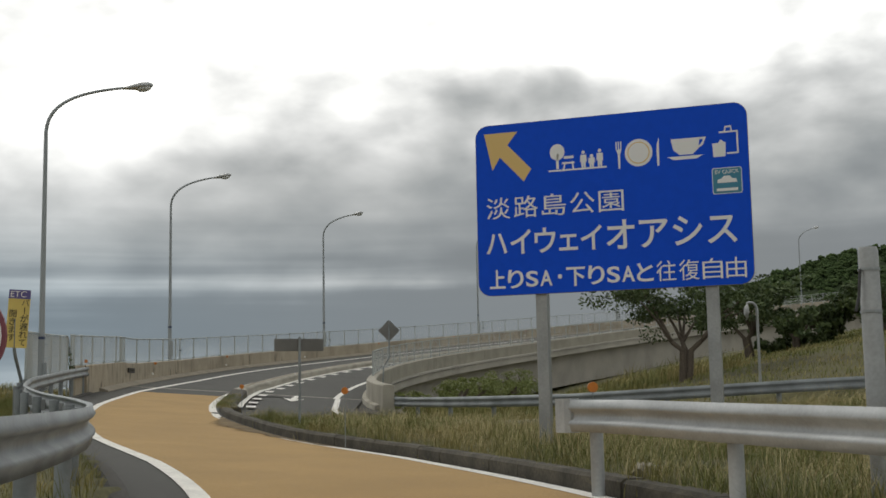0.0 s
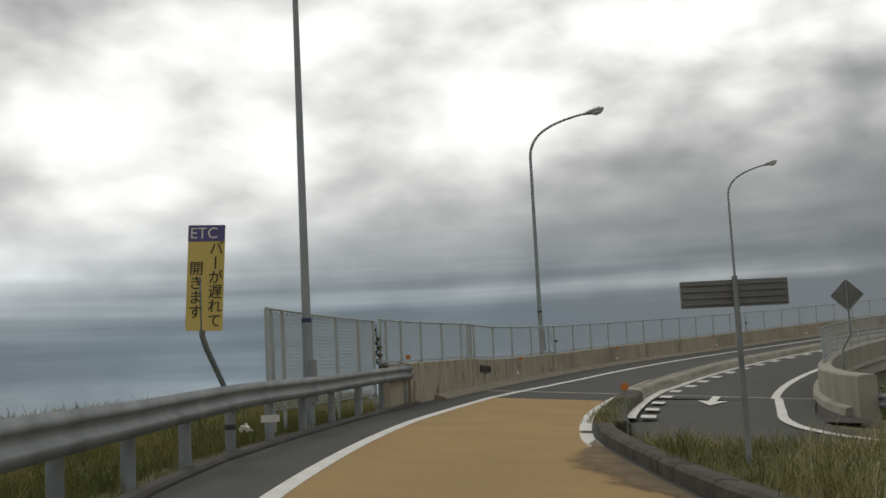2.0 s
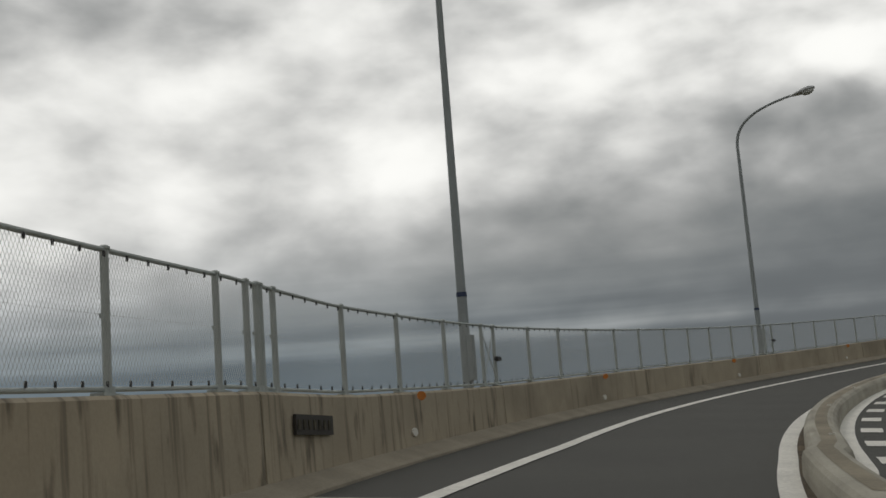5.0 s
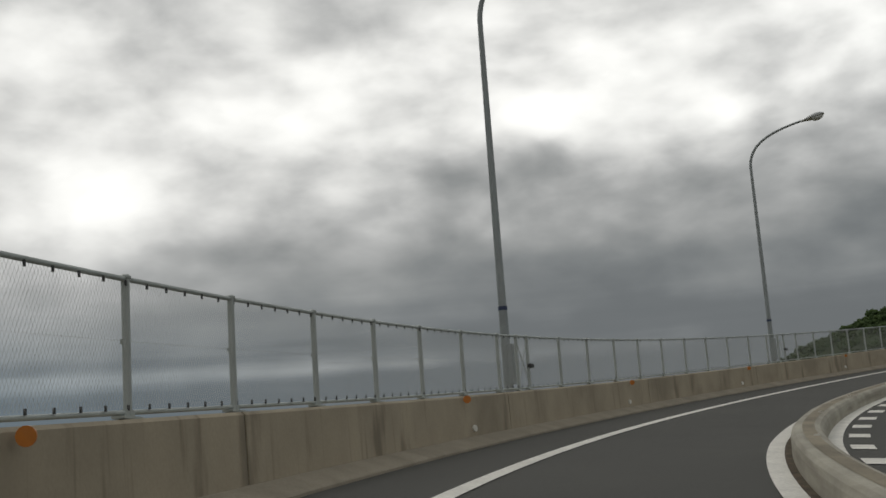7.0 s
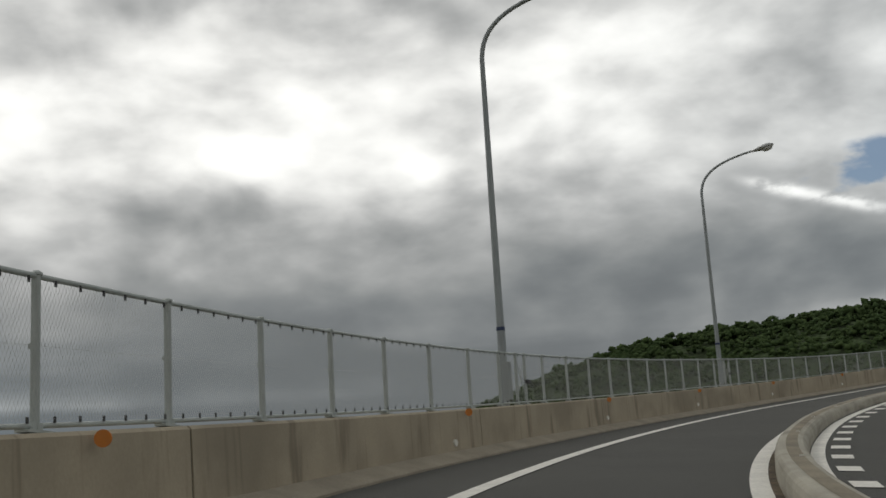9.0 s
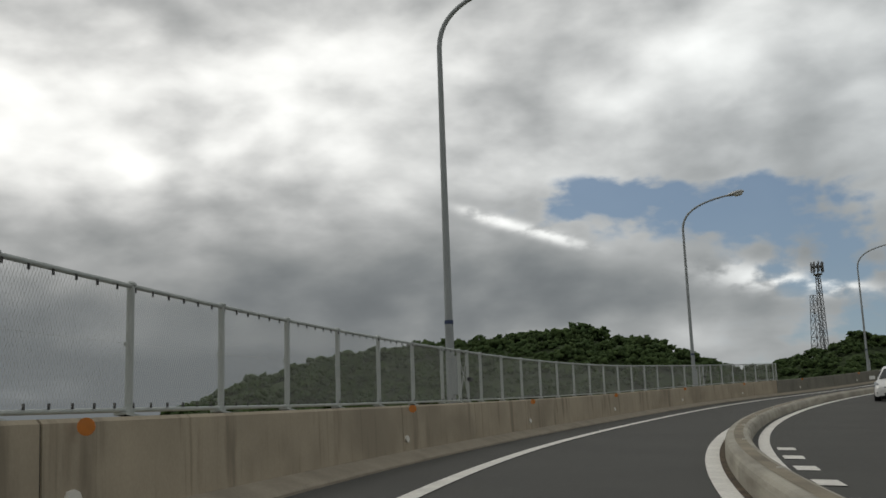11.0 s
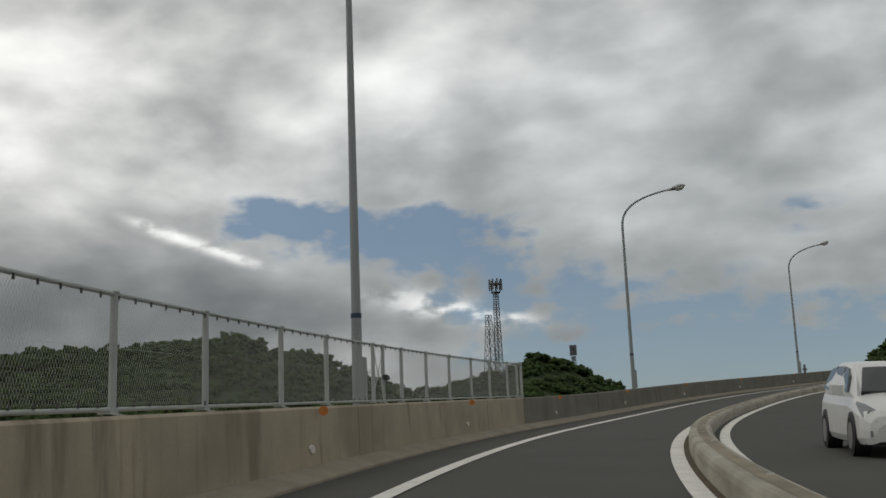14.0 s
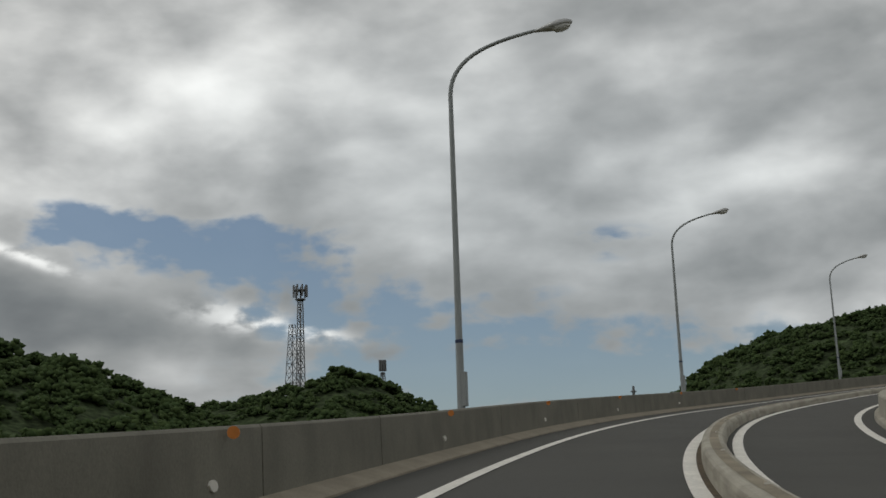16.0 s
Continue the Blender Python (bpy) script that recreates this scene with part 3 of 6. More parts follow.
# oncoming lane's ramp, turning away behind the island
BR = []
p0, hd0 = at(46, -3.95), heading(46) + math.pi
px, py, ph = p0.x, p0.y, hd0
for i in range(70):
    BR.append((px, py, ph, max(p0.z - 0.052 * i, 0.72)))
    ph += float(np.interp(i, [5, 14, 24, 30], [0.0, 1 / 12.0, 1 / 12.0, 0.0]))
    px, py = px - math.sin(ph), py + math.cos(ph)


def branch(i, d, up=0.0):
    x, y, h, z = BR[i]
    return Vector((x - d * math.cos(h), y - d * math.sin(h), z + up))


def ease(i):
    return -0.30 * max(0.0, 1 - i / 7.0)


def branch_strip(name, a, b, l0, r0, up, material, label, cat):
    g = Geo()
    for i in range(a, b):
        l, r = (l0 + ease(i), r0 + ease(i)) if l0 - r0 < 1 else (l0, r0)
        g.v += [branch(i, l, up + 0.07 * -l * max(0, 1 - i / 24)), branch(i, r, up + 0.07 * -r * max(0, 1 - i / 24))]
    for i in range(b - a - 1):
        g.face((2 * i, 2 * i + 2, 2 * i + 3, 2 * i + 1), [(i, 0), (i + 1, 0), (i + 1, 1), (i, 1)])
    return tagged(g.ob(name, material), label, cat, kind="structure")


branch_strip("road_branch", 0, 70, 2.6, -2.15, -0.03, M_ASPHALT, "asphalt lane of the ramp that bends away", "road")
branch_strip("road_line_branch", 1, 70, 1.98, 1.76, 0.0, M_WHITE, "white edge line of the bending ramp", "road marking")

# ---- outer parapet wall in cast panels ----


def wall_extra(s):
    return float(np.interp(s, [36, 45, 48, 52, 56], [0.22, 0.19, 0.08, 0.04, 0.0]))


def wall_shift(s):
    return 0.0, rail_top(s) + wall_extra(s) - ground(s, 3.3)


WALL = [(3.27, -1.15), (3.30, -0.03), (3.33, 0.0), (3.55, 0.0), (3.58, -0.03), (3.58, -1.15)]
wall_left = thing("wall_left", at(41, 3.4), "cast concrete parapet wall along the outer edge", "parapet wall", kind="structure")
JOINTS = [38.7, 45.25, 55.22, 66.2, 77.05, 88.08, 99.38, 109.75, 121.0, 126.6, 135.66, 146.82, 158.25, 169.85, 174.7]
GREY = [174.7, 181.1, 186.9, 198, 209, 220, 231, 242, 253, 264, 275, 290, 310, 330, 350, 375, 400]
for a, b in zip(JOINTS, JOINTS[1:]):
    Geo().sweep(WALL, stretch(a + 0.02, b - 0.02, 1.0), 3.3, shift=wall_shift).ob("panel", M_CONC_OLD if b < 56 else M_CONC, wall_left)
for a, b in zip(GREY, GREY[1:]):
    Geo().sweep(WALL, stretch(a + 0.02, b - 0.02, 1.0), 3.3, shift=wall_shift).ob("panel", M_CONC_DARK, wall_left, "smoother grey panel")
CORE = [(3.286, -1.12), (3.313, -0.035), (3.335, -0.012), (3.53, -0.012), (3.53, -1.12)]
Geo().sweep(CORE, stretch(38.8, 399, 1.0), 3.3, shift=wall_shift).ob("core", M_INK, wall_left)
FOOT = [(3.36, -0.2), (3.36, 0.15), (3.22, 0.12), (2.97, 0.055), (2.94, 0.03), (2.93, -0.2)]
Geo().sweep(FOOT, stretch(41, 399, 1.0)).ob("footing", M_GUTTER, wall_left, "worn sloping concrete footing")
# wall's start: a low wing carrying the fence's first posts
Geo().sweep([(3.36, -1.1), (3.36, 0.0), (3.58, 0.0), (3.58, -1.1)], stretch(37.0, 38.69, 0.8), 3.3, shift=wall_shift).ob("wing", M_CONC_OLD, wall_left)
plate = Geo()
for a, b in ((46.0, 47.15),):
    c = at((a + b) / 2, 3.262, 0)
    c.z = rail_top(46.6) - 0.19
    plate.box(pose(*c, 0, 0, math.degrees(heading(46.6))), 0.03, b - a, 0.20)
pl = tagged(plate.ob("name_plate", M_INK), "dark metal nameplate set in the concrete wall", "nameplate")
for i in range(7):
    c = at(46.1 + i * 0.15, 3.243, 0)
    c.z = rail_top(46.6) - 0.19
    Geo().box(pose(*c, 0, 0, math.degrees(heading(46.6))), 0.012, 0.075, 0.10).ob("bar", M_OLDKERB, pl)

# ---- median barrier between the two lanes ----
MEDIAN = [(-1.50, -0.1), (-1.515, 0.20), (-1.535, 0.26), (-1.575, 0.294), (-1.64, 0.305), (-1.86, 0.305), (-1.93, 0.285), (-1.975, 0.235), (-1.99, 0.17), (-2.0, -0.1)]
median = thing("median_barrier", at(44, -1.85), "low cast concrete median kerb with chamfered edges", "median barrier", kind="structure")
s = 42.5
while s < 398:
    e = s + 9.0
    Geo().sweep(MEDIAN, stretch(s + 0.006, min(e, 399) - 0.006, 0.45), shift=lambda q: (mid_shift(q), 0.0)).ob("panel", M_KERB, median)
    s = e
NOSE = [(-1.50, -0.1), (-1.52, 0.16), (-1.62, 0.21), (-2.0, 0.21), (-2.08, 0.16), (-2.10, -0.1)]
Geo().sweep(NOSE, stretch(31.5, 42.48, 0.75), shift=lambda s: (float(np.interp(s, [31.5, 36, 42], [-0.25, -0.05, 0.0])), float(np.interp(s, [31.5, 40, 42.4], [-0.02, 0.0, 0.08])))).ob("nose", M_OLDKERB, median, "weathered mossy nose of the kerb")

# small studs on the median's top
stud_mesh = Geo().box(pose(0, 0, 0.010), 0.06, 0.11, 0.02).mesh("stud", M_PALE)
tagged(strip("road_dirt_median", stretch(44, 260, 1.0), lambda s: -1.395 + mid_shift(s), lambda s: -1.53 + mid_shift(s), 0.009, M_GRIT),
       "brown grit gathered along the foot of the median", "road dirt", kind="structure")
strip("grime", stretch(43.5, 300, 0.9), lambda s: -1.68 + mid_shift(s), lambda s: -1.85 + mid_shift(s), 0.3085, M_KERBTOP, median, "brown grime along the middle of the top")
s = 50.0
while s < 230:
    c = at(s, -1.82 + mid_shift(s), 0.305)
    o = piece("stud", stud_mesh, median, c - median.location, heading(s))
    s += 7.3

# ---- outer parapet of the oncoming lane ----
RWALL = [(-6.15, -0.2), (-6.20, 0.78), (-6.24, 0.82), (-6.56, 0.82), (-6.60, 0.78), (-6.60, -0.5)]
wall_right = thing("wall_right", at(48, -6.4), "concrete parapet on the oncoming lane's side", "parapet wall", kind="structure")


def right_flare(s):
    """The parapet stands further out near its end."""
    return float(np.interp(s, [38.3, 41, 45, 50, 56, 75], [-1.05, -0.75, -0.52, -0.40, -0.25, 0.0]))


WING = [(-6.15, -1.2), (-6.20, 0.80), (-6.24, 0.84), (-6.58, 0.84), (-6.62, 0.80), (-6.62, -1.2)]
tagged(strip("road_shoulder", stretch(36.5, 45, 0.5), lambda q: -5.3, lambda q: -7.3, -0.03, M_OLDASPHALT), "dark worn asphalt shoulder at the parapet's end", "shoulder", kind="structure")
Geo().sweep(WING, stretch(38.3, 49.98, 0.9), -6.2, shift=lambda q: (right_flare(q), float(np.interp(q, [38.3, 50], [0.10, 0.0])))).ob("wing", M_CONC_PALE, wall_right, "flared grey end wing")
s = 50.0
while s < 396:
    e = s + 11.0
    Geo().sweep(RWALL, stretch(s + 0.012, min(e, 399) - 0.012, 1.0), -6.2, shift=lambda q: (right_flare(q), 0.0)).ob("panel", M_CONC_PALE, wall_right)
    s = e
RFOOT = [(-5.98, -0.1), (-6.02, 0.14), (-6.22, 0.20), (-6.22, -0.1)]
Geo().sweep(RFOOT, stretch(39, 399, 1.0), shift=lambda q: (right_flare(q), 0.0)).ob("footing", M_KERB, wall_right)

# ---- viaduct ----
viaduct = thing("viaduct", at(60, -1.5, -2), "curved concrete viaduct carrying the ramp", "viaduct", kind="structure")
SLAB = [(3.75, -0.08), (3.75, -0.42), (2.4, -0.62), (-5.0, -0.62), (-6.75, -0.42), (-6.75, -0.02)]
Geo().sweep(SLAB, stretch(44.2, 400, 2.0)).ob("deck_slab", M_GIRDER, viaduct)
Geo().sweep([(2.2, -0.6), (1.9, -3.1), (-5.75, -3.1), (-5.95, -0.6)], stretch(46, 400, 2.0)).ob("girder", M_GIRDER, viaduct, "stained concrete box girder")
for s in (47, 78, 112, 146, 180, 215, 250, 290):
    c = at(s, -1.3, -2.2)
    turn = math.degrees(heading(s))
    bottom = min(0.0, c.z - 4)
    Geo().box(pose(c.x, c.y, (c.z + bottom) / 2 - 3, 0, 0, turn), 5.0, 1.6, c.z - bottom + 6, 0.2).ob("pier", M_GIRDER, viaduct)
FASCIA = [(-6.60, 0.12), (-6.82, 0.12), (-6.82, -0.42), (-6.60, -0.42)]
Geo().sweep(FASCIA, stretch(44.2, 400, 2.0)).ob("fascia", M_GIRDER, viaduct)

# ---- land ----
gx = np.unique(np.concatenate([np.arange(-14, 8, 0.4), np.arange(-30, 44, 1.2), -30 - np.geomspace(1, 4000, 34), 44 + np.geomspace(1, 4000, 34)]).round(3))
gy = np.unique(np.concatenate([np.arange(-8, 50, 0.5), np.arange(-25, 110, 1.5), -25 - np.geomspace(1, 4000, 26), 110 + np.geomspace(1, 4500, 40)]).round(3))
GX, GY = np.meshgrid(gx, gy)
FX, FY = GX.ravel(), GY.ravel()
near_i = np.empty(len(FX), int)
for i in range(0, len(FX), 4000):
    near_i[i:i + 4000] = np.argmin((FX[i:i + 4000, None] - _x[None]) ** 2 + (FY[i:i + 4000, None] - _y[None]) ** 2, axis=1)


def land(x, y, i):
    s, h = ST[i], _h[i]
    dx, dy = x - _x[i], y - _y[i]
    d = -dx * np.cos(h) - dy * np.sin(h)
    surface = _t[i] - table(DROP, s) + table(BANK, s) * d
    base = _t[i] - table(DROP, s)
    left, right = table(LEFT_EDGE, s), table(RIGHT_LINE, s)
    field = 0.50 + 0.6 * np.clip((x + 1) / 11, 0, 1) + np.clip(x - 5, 0, 22) * 0.19 * np.clip((y - 30) / 15, 0, 1)
    off = right - 0.42 - d
    verge = surface + 0.14 + 0.16 * np.clip(off / 1.5, 0, 1) * np.clip((38 - s) / 8, 0, 1)
    mix = np.clip((off - 2.0) / 6.0, 0, 1)
    z = np.where(off > 0, verge * (1 - mix) + field * mix, surface - 0.30)
    z = np.where(d > left + 0.1, base + 0.10 + 0.04 * left - np.clip(d - left - 11.0, 0, 90) * 0.30, z)
    over = np.clip((s - 44.5) / 4.0, 0, 1)
    deck = base - 0.078 * 6 - 1.0 - 1.1 * np.clip((s - 47) / 25.0, 0, 1)
    side = np.clip((-8.0 - d) / 8.0, 0, 1)
    under = np.where(d > 0, deck - np.clip(d - 2.0, 0, 90) * 0.3, np.minimum(deck, field) * (1 - side) + field * side)
    z = z * (1 - over) + under * over
    far = np.clip((np.hypot(x - 10, y - 60) - 110) / 120.0, 0, 1)
    return z * (1 - far) + far * -22.0


def land_at(x, y):
    i = np.array([int(np.argmin((_x - x) ** 2 + (_y - y) ** 2))])
    return float(land(np.array([x]), np.array([y]), i)[0])


LZ = land(FX, FY, near_i)
# the bending ramp lies in a shallow cut
for bx, by, bh, bz in BR[2:]:
    r = np.hypot(FX - bx, FY - by)
    LZ = np.where(r < 2.3, np.minimum(LZ, bz - 0.16), np.where(r < 3.6, np.minimum(LZ, bz + 0.10), LZ))
FLATZ = LZ.copy()
LZ = LZ + np.array([0.05 * noise.noise(Vector((a * 0.6, b * 0.6, 0))) for a, b in zip(FX, FY)]) * (np.abs(FX) < 200)
g = Geo()
g.v = [Vector(p) for p in zip(FX, FY, LZ)]
nx = len(gx)
for j in range(len(gy) - 1):
    for i in range(nx - 1):
        n = j * nx + i
        g.face((n, n + 1, n + nx + 1, n + nx))
tagged(g.ob("ground", M_EARTH, smooth=True), "rough grassy ground sloping round the ramp", "ground", kind="structure")


def ground_z(xs, ys):
    """The ground sheet's height, read off its grid."""
    ix = np.clip(np.searchsorted(gx, xs) - 1, 0, len(gx) - 2)
    iy = np.clip(np.searchsorted(gy, ys) - 1, 0, len(gy) - 2)
    u, v = (xs - gx[ix]) / (gx[ix + 1] - gx[ix]), (ys - gy[iy]) / (gy[iy + 1] - gy[iy])
    Z = LZ.reshape(len(gy), len(gx))
    return (Z[iy, ix] * (1 - u) + Z[iy, ix + 1] * u) * (1 - v) + (Z[iy + 1, ix] * (1 - u) + Z[iy + 1, ix + 1] * u) * v


# mossy kerb stones round the grass island
island_kerb = thing("kerb", at(10, -2.9), "old mossy concrete kerb stones round the grass island", "kerb", kind="structure")
s = -20.0
while s < 30.6:
    e = s + 0.98
    lift = 0.012 * noise.noise(Vector((s, 0, 3)))
    off = 0.02 * noise.noise(Vector((s * 1.7, 5, 0)))
    prof = [(-0.24 + off, -0.25), (-0.25 + off, 0.16 + lift), (-0.30 + off, 0.20 + lift), (-0.52, 0.20 + lift), (-0.54, -0.25)]
    Geo().sweep(prof, [s + 0.008, (s + e) / 2, e - 0.008], shift=lambda q: (float(table(RIGHT_LINE, q)), 0.0)).ob("kerb_stone", M_OLDKERB, island_kerb)
    s = e

# dirt washed on to the surfacing beside the kerb
g = Geo()
run = stretch(14.5, 29.0, 0.25)
for s in run:
    d0 = float(table(RIGHT_LINE, s)) - 0.15
    w = 0.25 + 0.75 * math.exp(-((s - 24.0) / 3.0) ** 2) + 0.30 * noise.noise(Vector((s * 0.9, 2.0, 0))) + 0.12 * noise.noise(Vector((s * 4.0, 7.0, 0)))
    w = max(w, 0.03) * min(1.0, (s - 14.4) / 2.0, (29.1 - s) / 2.0)
    g.v += [at(s, d0 + w, 0.0145), at(s, d0, 0.0145)]
for i in range(len(run) - 1):
    g.face((2 * i, 2 * i + 2, 2 * i + 3, 2 * i + 1), [(0, 0), (0, 0), (0, 1), (0, 1)])
tagged(g.ob("road_dirt", M_DIRT), "dark washed dirt along the island kerb", "road dirt", kind="structure")

# low asphalt kerb along the outer verge
verge_kerb = thing("verge_kerb", at(24, 2.95), "low dark asphalt kerb along the outer verge", "kerb", kind="structure")
Geo().sweep([(0.02, -0.15), (0.03, 0.03), (0.07, 0.06), (0.19, 0.065), (0.24, 0.03), (0.26, -0.15)], stretch(-14, 39.2, 0.8), shift=lambda q: (float(table(LEFT_EDGE, q)) - 0.02, 0.0)).ob("kerb_run", M_OLDASPHALT, verge_kerb)

# ---- street lamps ----


def build_lamp():
    """Base at the parapet's top; the arm reaches to +x."""
    t = thing("street_lamp", (0, 0, 0), "tall tapered grey steel street lamp with curved arm", "street lamp", "lamps along the ramp")
    Geo().tube([(0, 0, -1.3), (0, 0, 0.2), (0, 0, 1.56)], [0.098, 0.094, 0.088], 16).ob("lower_pole", M_POLE, t, smooth=True)
    Geo().tube([(0, 0, 1.535), (0, 0, 1.615)], 0.094, 16).ob("band", M_BAND, t, "dark blue band round the pole")
    pts, rad = [(0, 0, 1.60)], [0.084]
    for k in range(1, 7):
        pts.append((0, 0, 1.6 + 6.05 * k / 6))
        rad.append(0.084 - 0.028 * k / 6)
    for k in range(1, 15):
        u = k / 14
        b1, b2, b3 = 3 * u * (1 - u) ** 2, 3 * u * u * (1 - u), u ** 3
        pts.append((b1 * 0.03 + b2 * 0.85 + b3 * 2.26, 0, 7.65 * (1 - u) ** 3 + b1 * 8.55 + b2 * 8.90 + b3 * 9.07))
        rad.append(0.056 - 0.014 * k / 14)
    Geo().tube(pts, rad, 12).ob("mast", M_POLE, t, smooth=True)
    hz = pts[-1][2] + 0.02
    m = pose(2.58, 0, hz + 0.02, 0, -9, 0)
    head = Geo()
    prof = [(-0.42, 0.050), (-0.26, 0.09), (-0.05, 0.155), (0.18, 0.19), (0.36, 0.16), (0.48, 0.075), (0.51, 0.01)]
    head.tube([m @ Vector((x, 0, 0)) for x, r in prof], [r for x, r in prof], 12, flat=0.62)
    h = head.ob("head", M_LAMPHEAD, t, "grey cobra-head housing", smooth=True)
    lens = Geo()
    lp = [(-0.02, 0.03), (0.07, 0.13), (0.21, 0.155), (0.36, 0.12), (0.44, 0.04)]
    lens.tube([m @ Vector((x, 0, -0.07)) for x, r in lp], [r for x, r in lp], 12, flat=0.75)
    lens.ob("glass", M_LAMPGLASS, h, "clear glass bowl", smooth=True)
    Geo().box(pose(0.10, -0.02, 0.46, 0, 0, 0), 0.12, 0.17, 0.78, 0.02).ob("terminal_box", M_POLE, t, "narrow steel cable box")
    Geo().box(pose(-0.02, 0, -0.36), 0.34, 0.34, 0.04).box(pose(-0.02, 0, -0.85), 0.42, 0.42, 0.9).ob("bracket", M_GIRDER, t, "concrete bracket")
    return t


LAMPS = [(30.59, 3.40, 1.70), (55.11, 3.88, 3.54), (79.12, 3.90, 5.16), (103.44, 3.90, 7.03), (126.87, 3.84, 9.08), (160.83, 3.94, 12.08),
         (196.3, 3.88, 15.62), (231.2, 3.88, 19.33), (266.4, 3.88, 23.24)]
lamp = build_lamp()
for i, (s, d, z) in enumerate(LAMPS):
    c = at(s, d)
    m = pose(c.x, c.y, z, 0, 0, math.degrees(heading(s)))
    if i == 0:
        lamp.matrix_basis = m
    else:
        copy_thing(lamp, m)

# ---- chain-link fence on the parapet ----
POST = Geo().tube([(0, 0, -0.0), (0, 0, 1.055)], 0.032, 10).box(pose(0, 0, 0.01), 0.10, 0.34, 0.02).tube([(0, 0, 1.05), (0, 0, 1.066), (0, 0, 1.08)], [0.044, 0.044, 0.025], 12).box(pose(-0.034, 0, 0.575), 0.02, 0.03, 0.035).box(pose(0, 0, 0.045), 0.05, 0.16, 0.05, 0.012).mesh("post", M_POST)
FENCE_H = 1.045


def fence_place(s, d, up):
    c = at(s, d)
    c.z = rail_top(s) + wall_extra(s) + up * (1 - 0.075 * min(max((s - 125) / 20.0, 0.0), 1.0) * (up > 0.2))
    return c


def fence_run(name, ss, d, place, bottom, label, braces=(), gauge=0.0010):
    """One run of fence: ss are the posts' stations."""
    f = thing(name, place(ss[0], d, 0), label, "chain-link fence", "fence along the parapet")
    for s in ss if not braces else ():
        o = piece("post", POST, f, place(s, d, 0) - f.location, heading(s))
        if place is fence_place:
            o.scale.z = (place(s, d, FENCE_H).z - place(s, d, 0).z) / FENCE_H
    fine = stretch(ss[0], ss[-1], 0.7)
    Geo().tube([place(s, d, FENCE_H) for s in fine], 0.021, 8).ob("top_rail", M_POST, f, smooth=True)
    Geo().tube([place(s, d, bottom) for s in fine], 0.019, 8).ob("bottom_rail", M_POST, f, smooth=True)
    Geo().tube([place(s, d - 0.02, FENCE_H * 0.55) for s in fine], 0.0011, 4).ob("mid_wire", M_WIRE, f)
    net = Geo()
    pitch, rise, r = 0.048, FENCE_H - bottom - 0.05, gauge
    n = int((ss[-1] - ss[0]) / pitch)
    run = rise * 0.62
    for k in range(n):
        s0 = ss[0] + k * pitch
        for sgn in (1, -1):
            s1 = s0 + sgn * run
            z0, z1 = bottom + 0.03, bottom + 0.03 + rise
            if s1 > ss[-1]:
                z1, s1 = z0 + rise * (ss[-1] - s0) / run, ss[-1]
            if s1 < ss[0]:
                z1, s1 = z0 + rise * (s0 - ss[0]) / run, ss[0]
            net.tube([place(s0, d - 0.03, z0), place(s1, d - 0.03, z1)], r, 3, caps=False)
        if k * pitch < run:
            for sgn, se in ((1, ss[0]), (-1, ss[-1])):
                zz = bottom + 0.03 + rise * (k * pitch) / run
                s1 = se + sgn * (run - k * pitch)
                if ss[0] <= s1 <= ss[-1]:
                    net.tube([place(se, d - 0.03, zz), place(s1, d - 0.03, bottom + 0.03 + rise)], r, 3, caps=False)
    net.ob("wire_net", M_WIRE, f, "fine diamond wire netting")
    clips = Geo()
    s = ss[0] + 0.15
    while s < ss[-1]:
        turn = math.degrees(heading(s))
        c = place(s, d - 0.025, FENCE_H - 0.035)
        clips.box(pose(*c, 0, 0, turn), 0.014, 0.018, 0.042)
        c = place(s, d - 0.025, bottom + 0.035)
        clips.box(pose(*c, 0, 0, turn), 0.014, 0.018, 0.042)
        s += 0.36
    tagged(clips.ob("clip_strip", M_BLACK, f, "small dark clips"), kind="stuff")
    for a, b in braces:
        Geo().tube([place(a, d, 0.12), place(b, d, 0.98)], 0.009, 5).ob("brace", M_POST, f)
        Geo().tube([place(a, d, 0.98), place(b, d, 0.12)], 0.009, 5).ob("brace", M_POST, f)
        Geo().box(pose(*place(b, d - 0.05, 0.47), 0, 0, math.degrees(heading(b))), 0.08, 0.22, 0.07).ob("lock", M_BLACK, f)
    return f


GATES = [(54.70, 55.42), (78.36, 79.09), (102.80, 103.50), (126.05, 126.75), (159.97, 160.68)]
first = [36.7, 37.2, 38.58, 40.52, 42.66, 44.7, 45.4, 45.66]
fence_run("fence", first, 3.46, fence_place, 0.05, "galvanised chain-link fence at the parapet's start", (), 0.0016)
RUNS = [[45.75, 46.1, 48.22, 50.38, 52.62],
        [57.66, 59.82, 61.98, 64.25, 66.36, 68.66, 70.84, 72.88, 75.02, 77.15],
        [81.4, 83.6, 85.86, 88.0, 90.23, 92.5, 94.74, 97.03, 99.4, 101.5],
        stretch(105.0, 124.6, 2.18),
        [127.98, 130.08, 132.24, 134.45, 136.62, 138.85, 141.12, 143.25, 145.48, 147.71, 149.91, 152.18, 154.9, 157.1],
        [162.1, 164.25, 166.5, 168.9, 171.1, 173.4, 174.74, 175.38]]
for i, body in enumerate(RUNS):
    ss = ([GATES[i - 1][1]] if i else []) + body + ([GATES[i][0]] if i < len(GATES) else [])
    fence_run("fence", ss, 3.46, fence_place, 0.05, "galvanised chain-link fence on the concrete parapet")
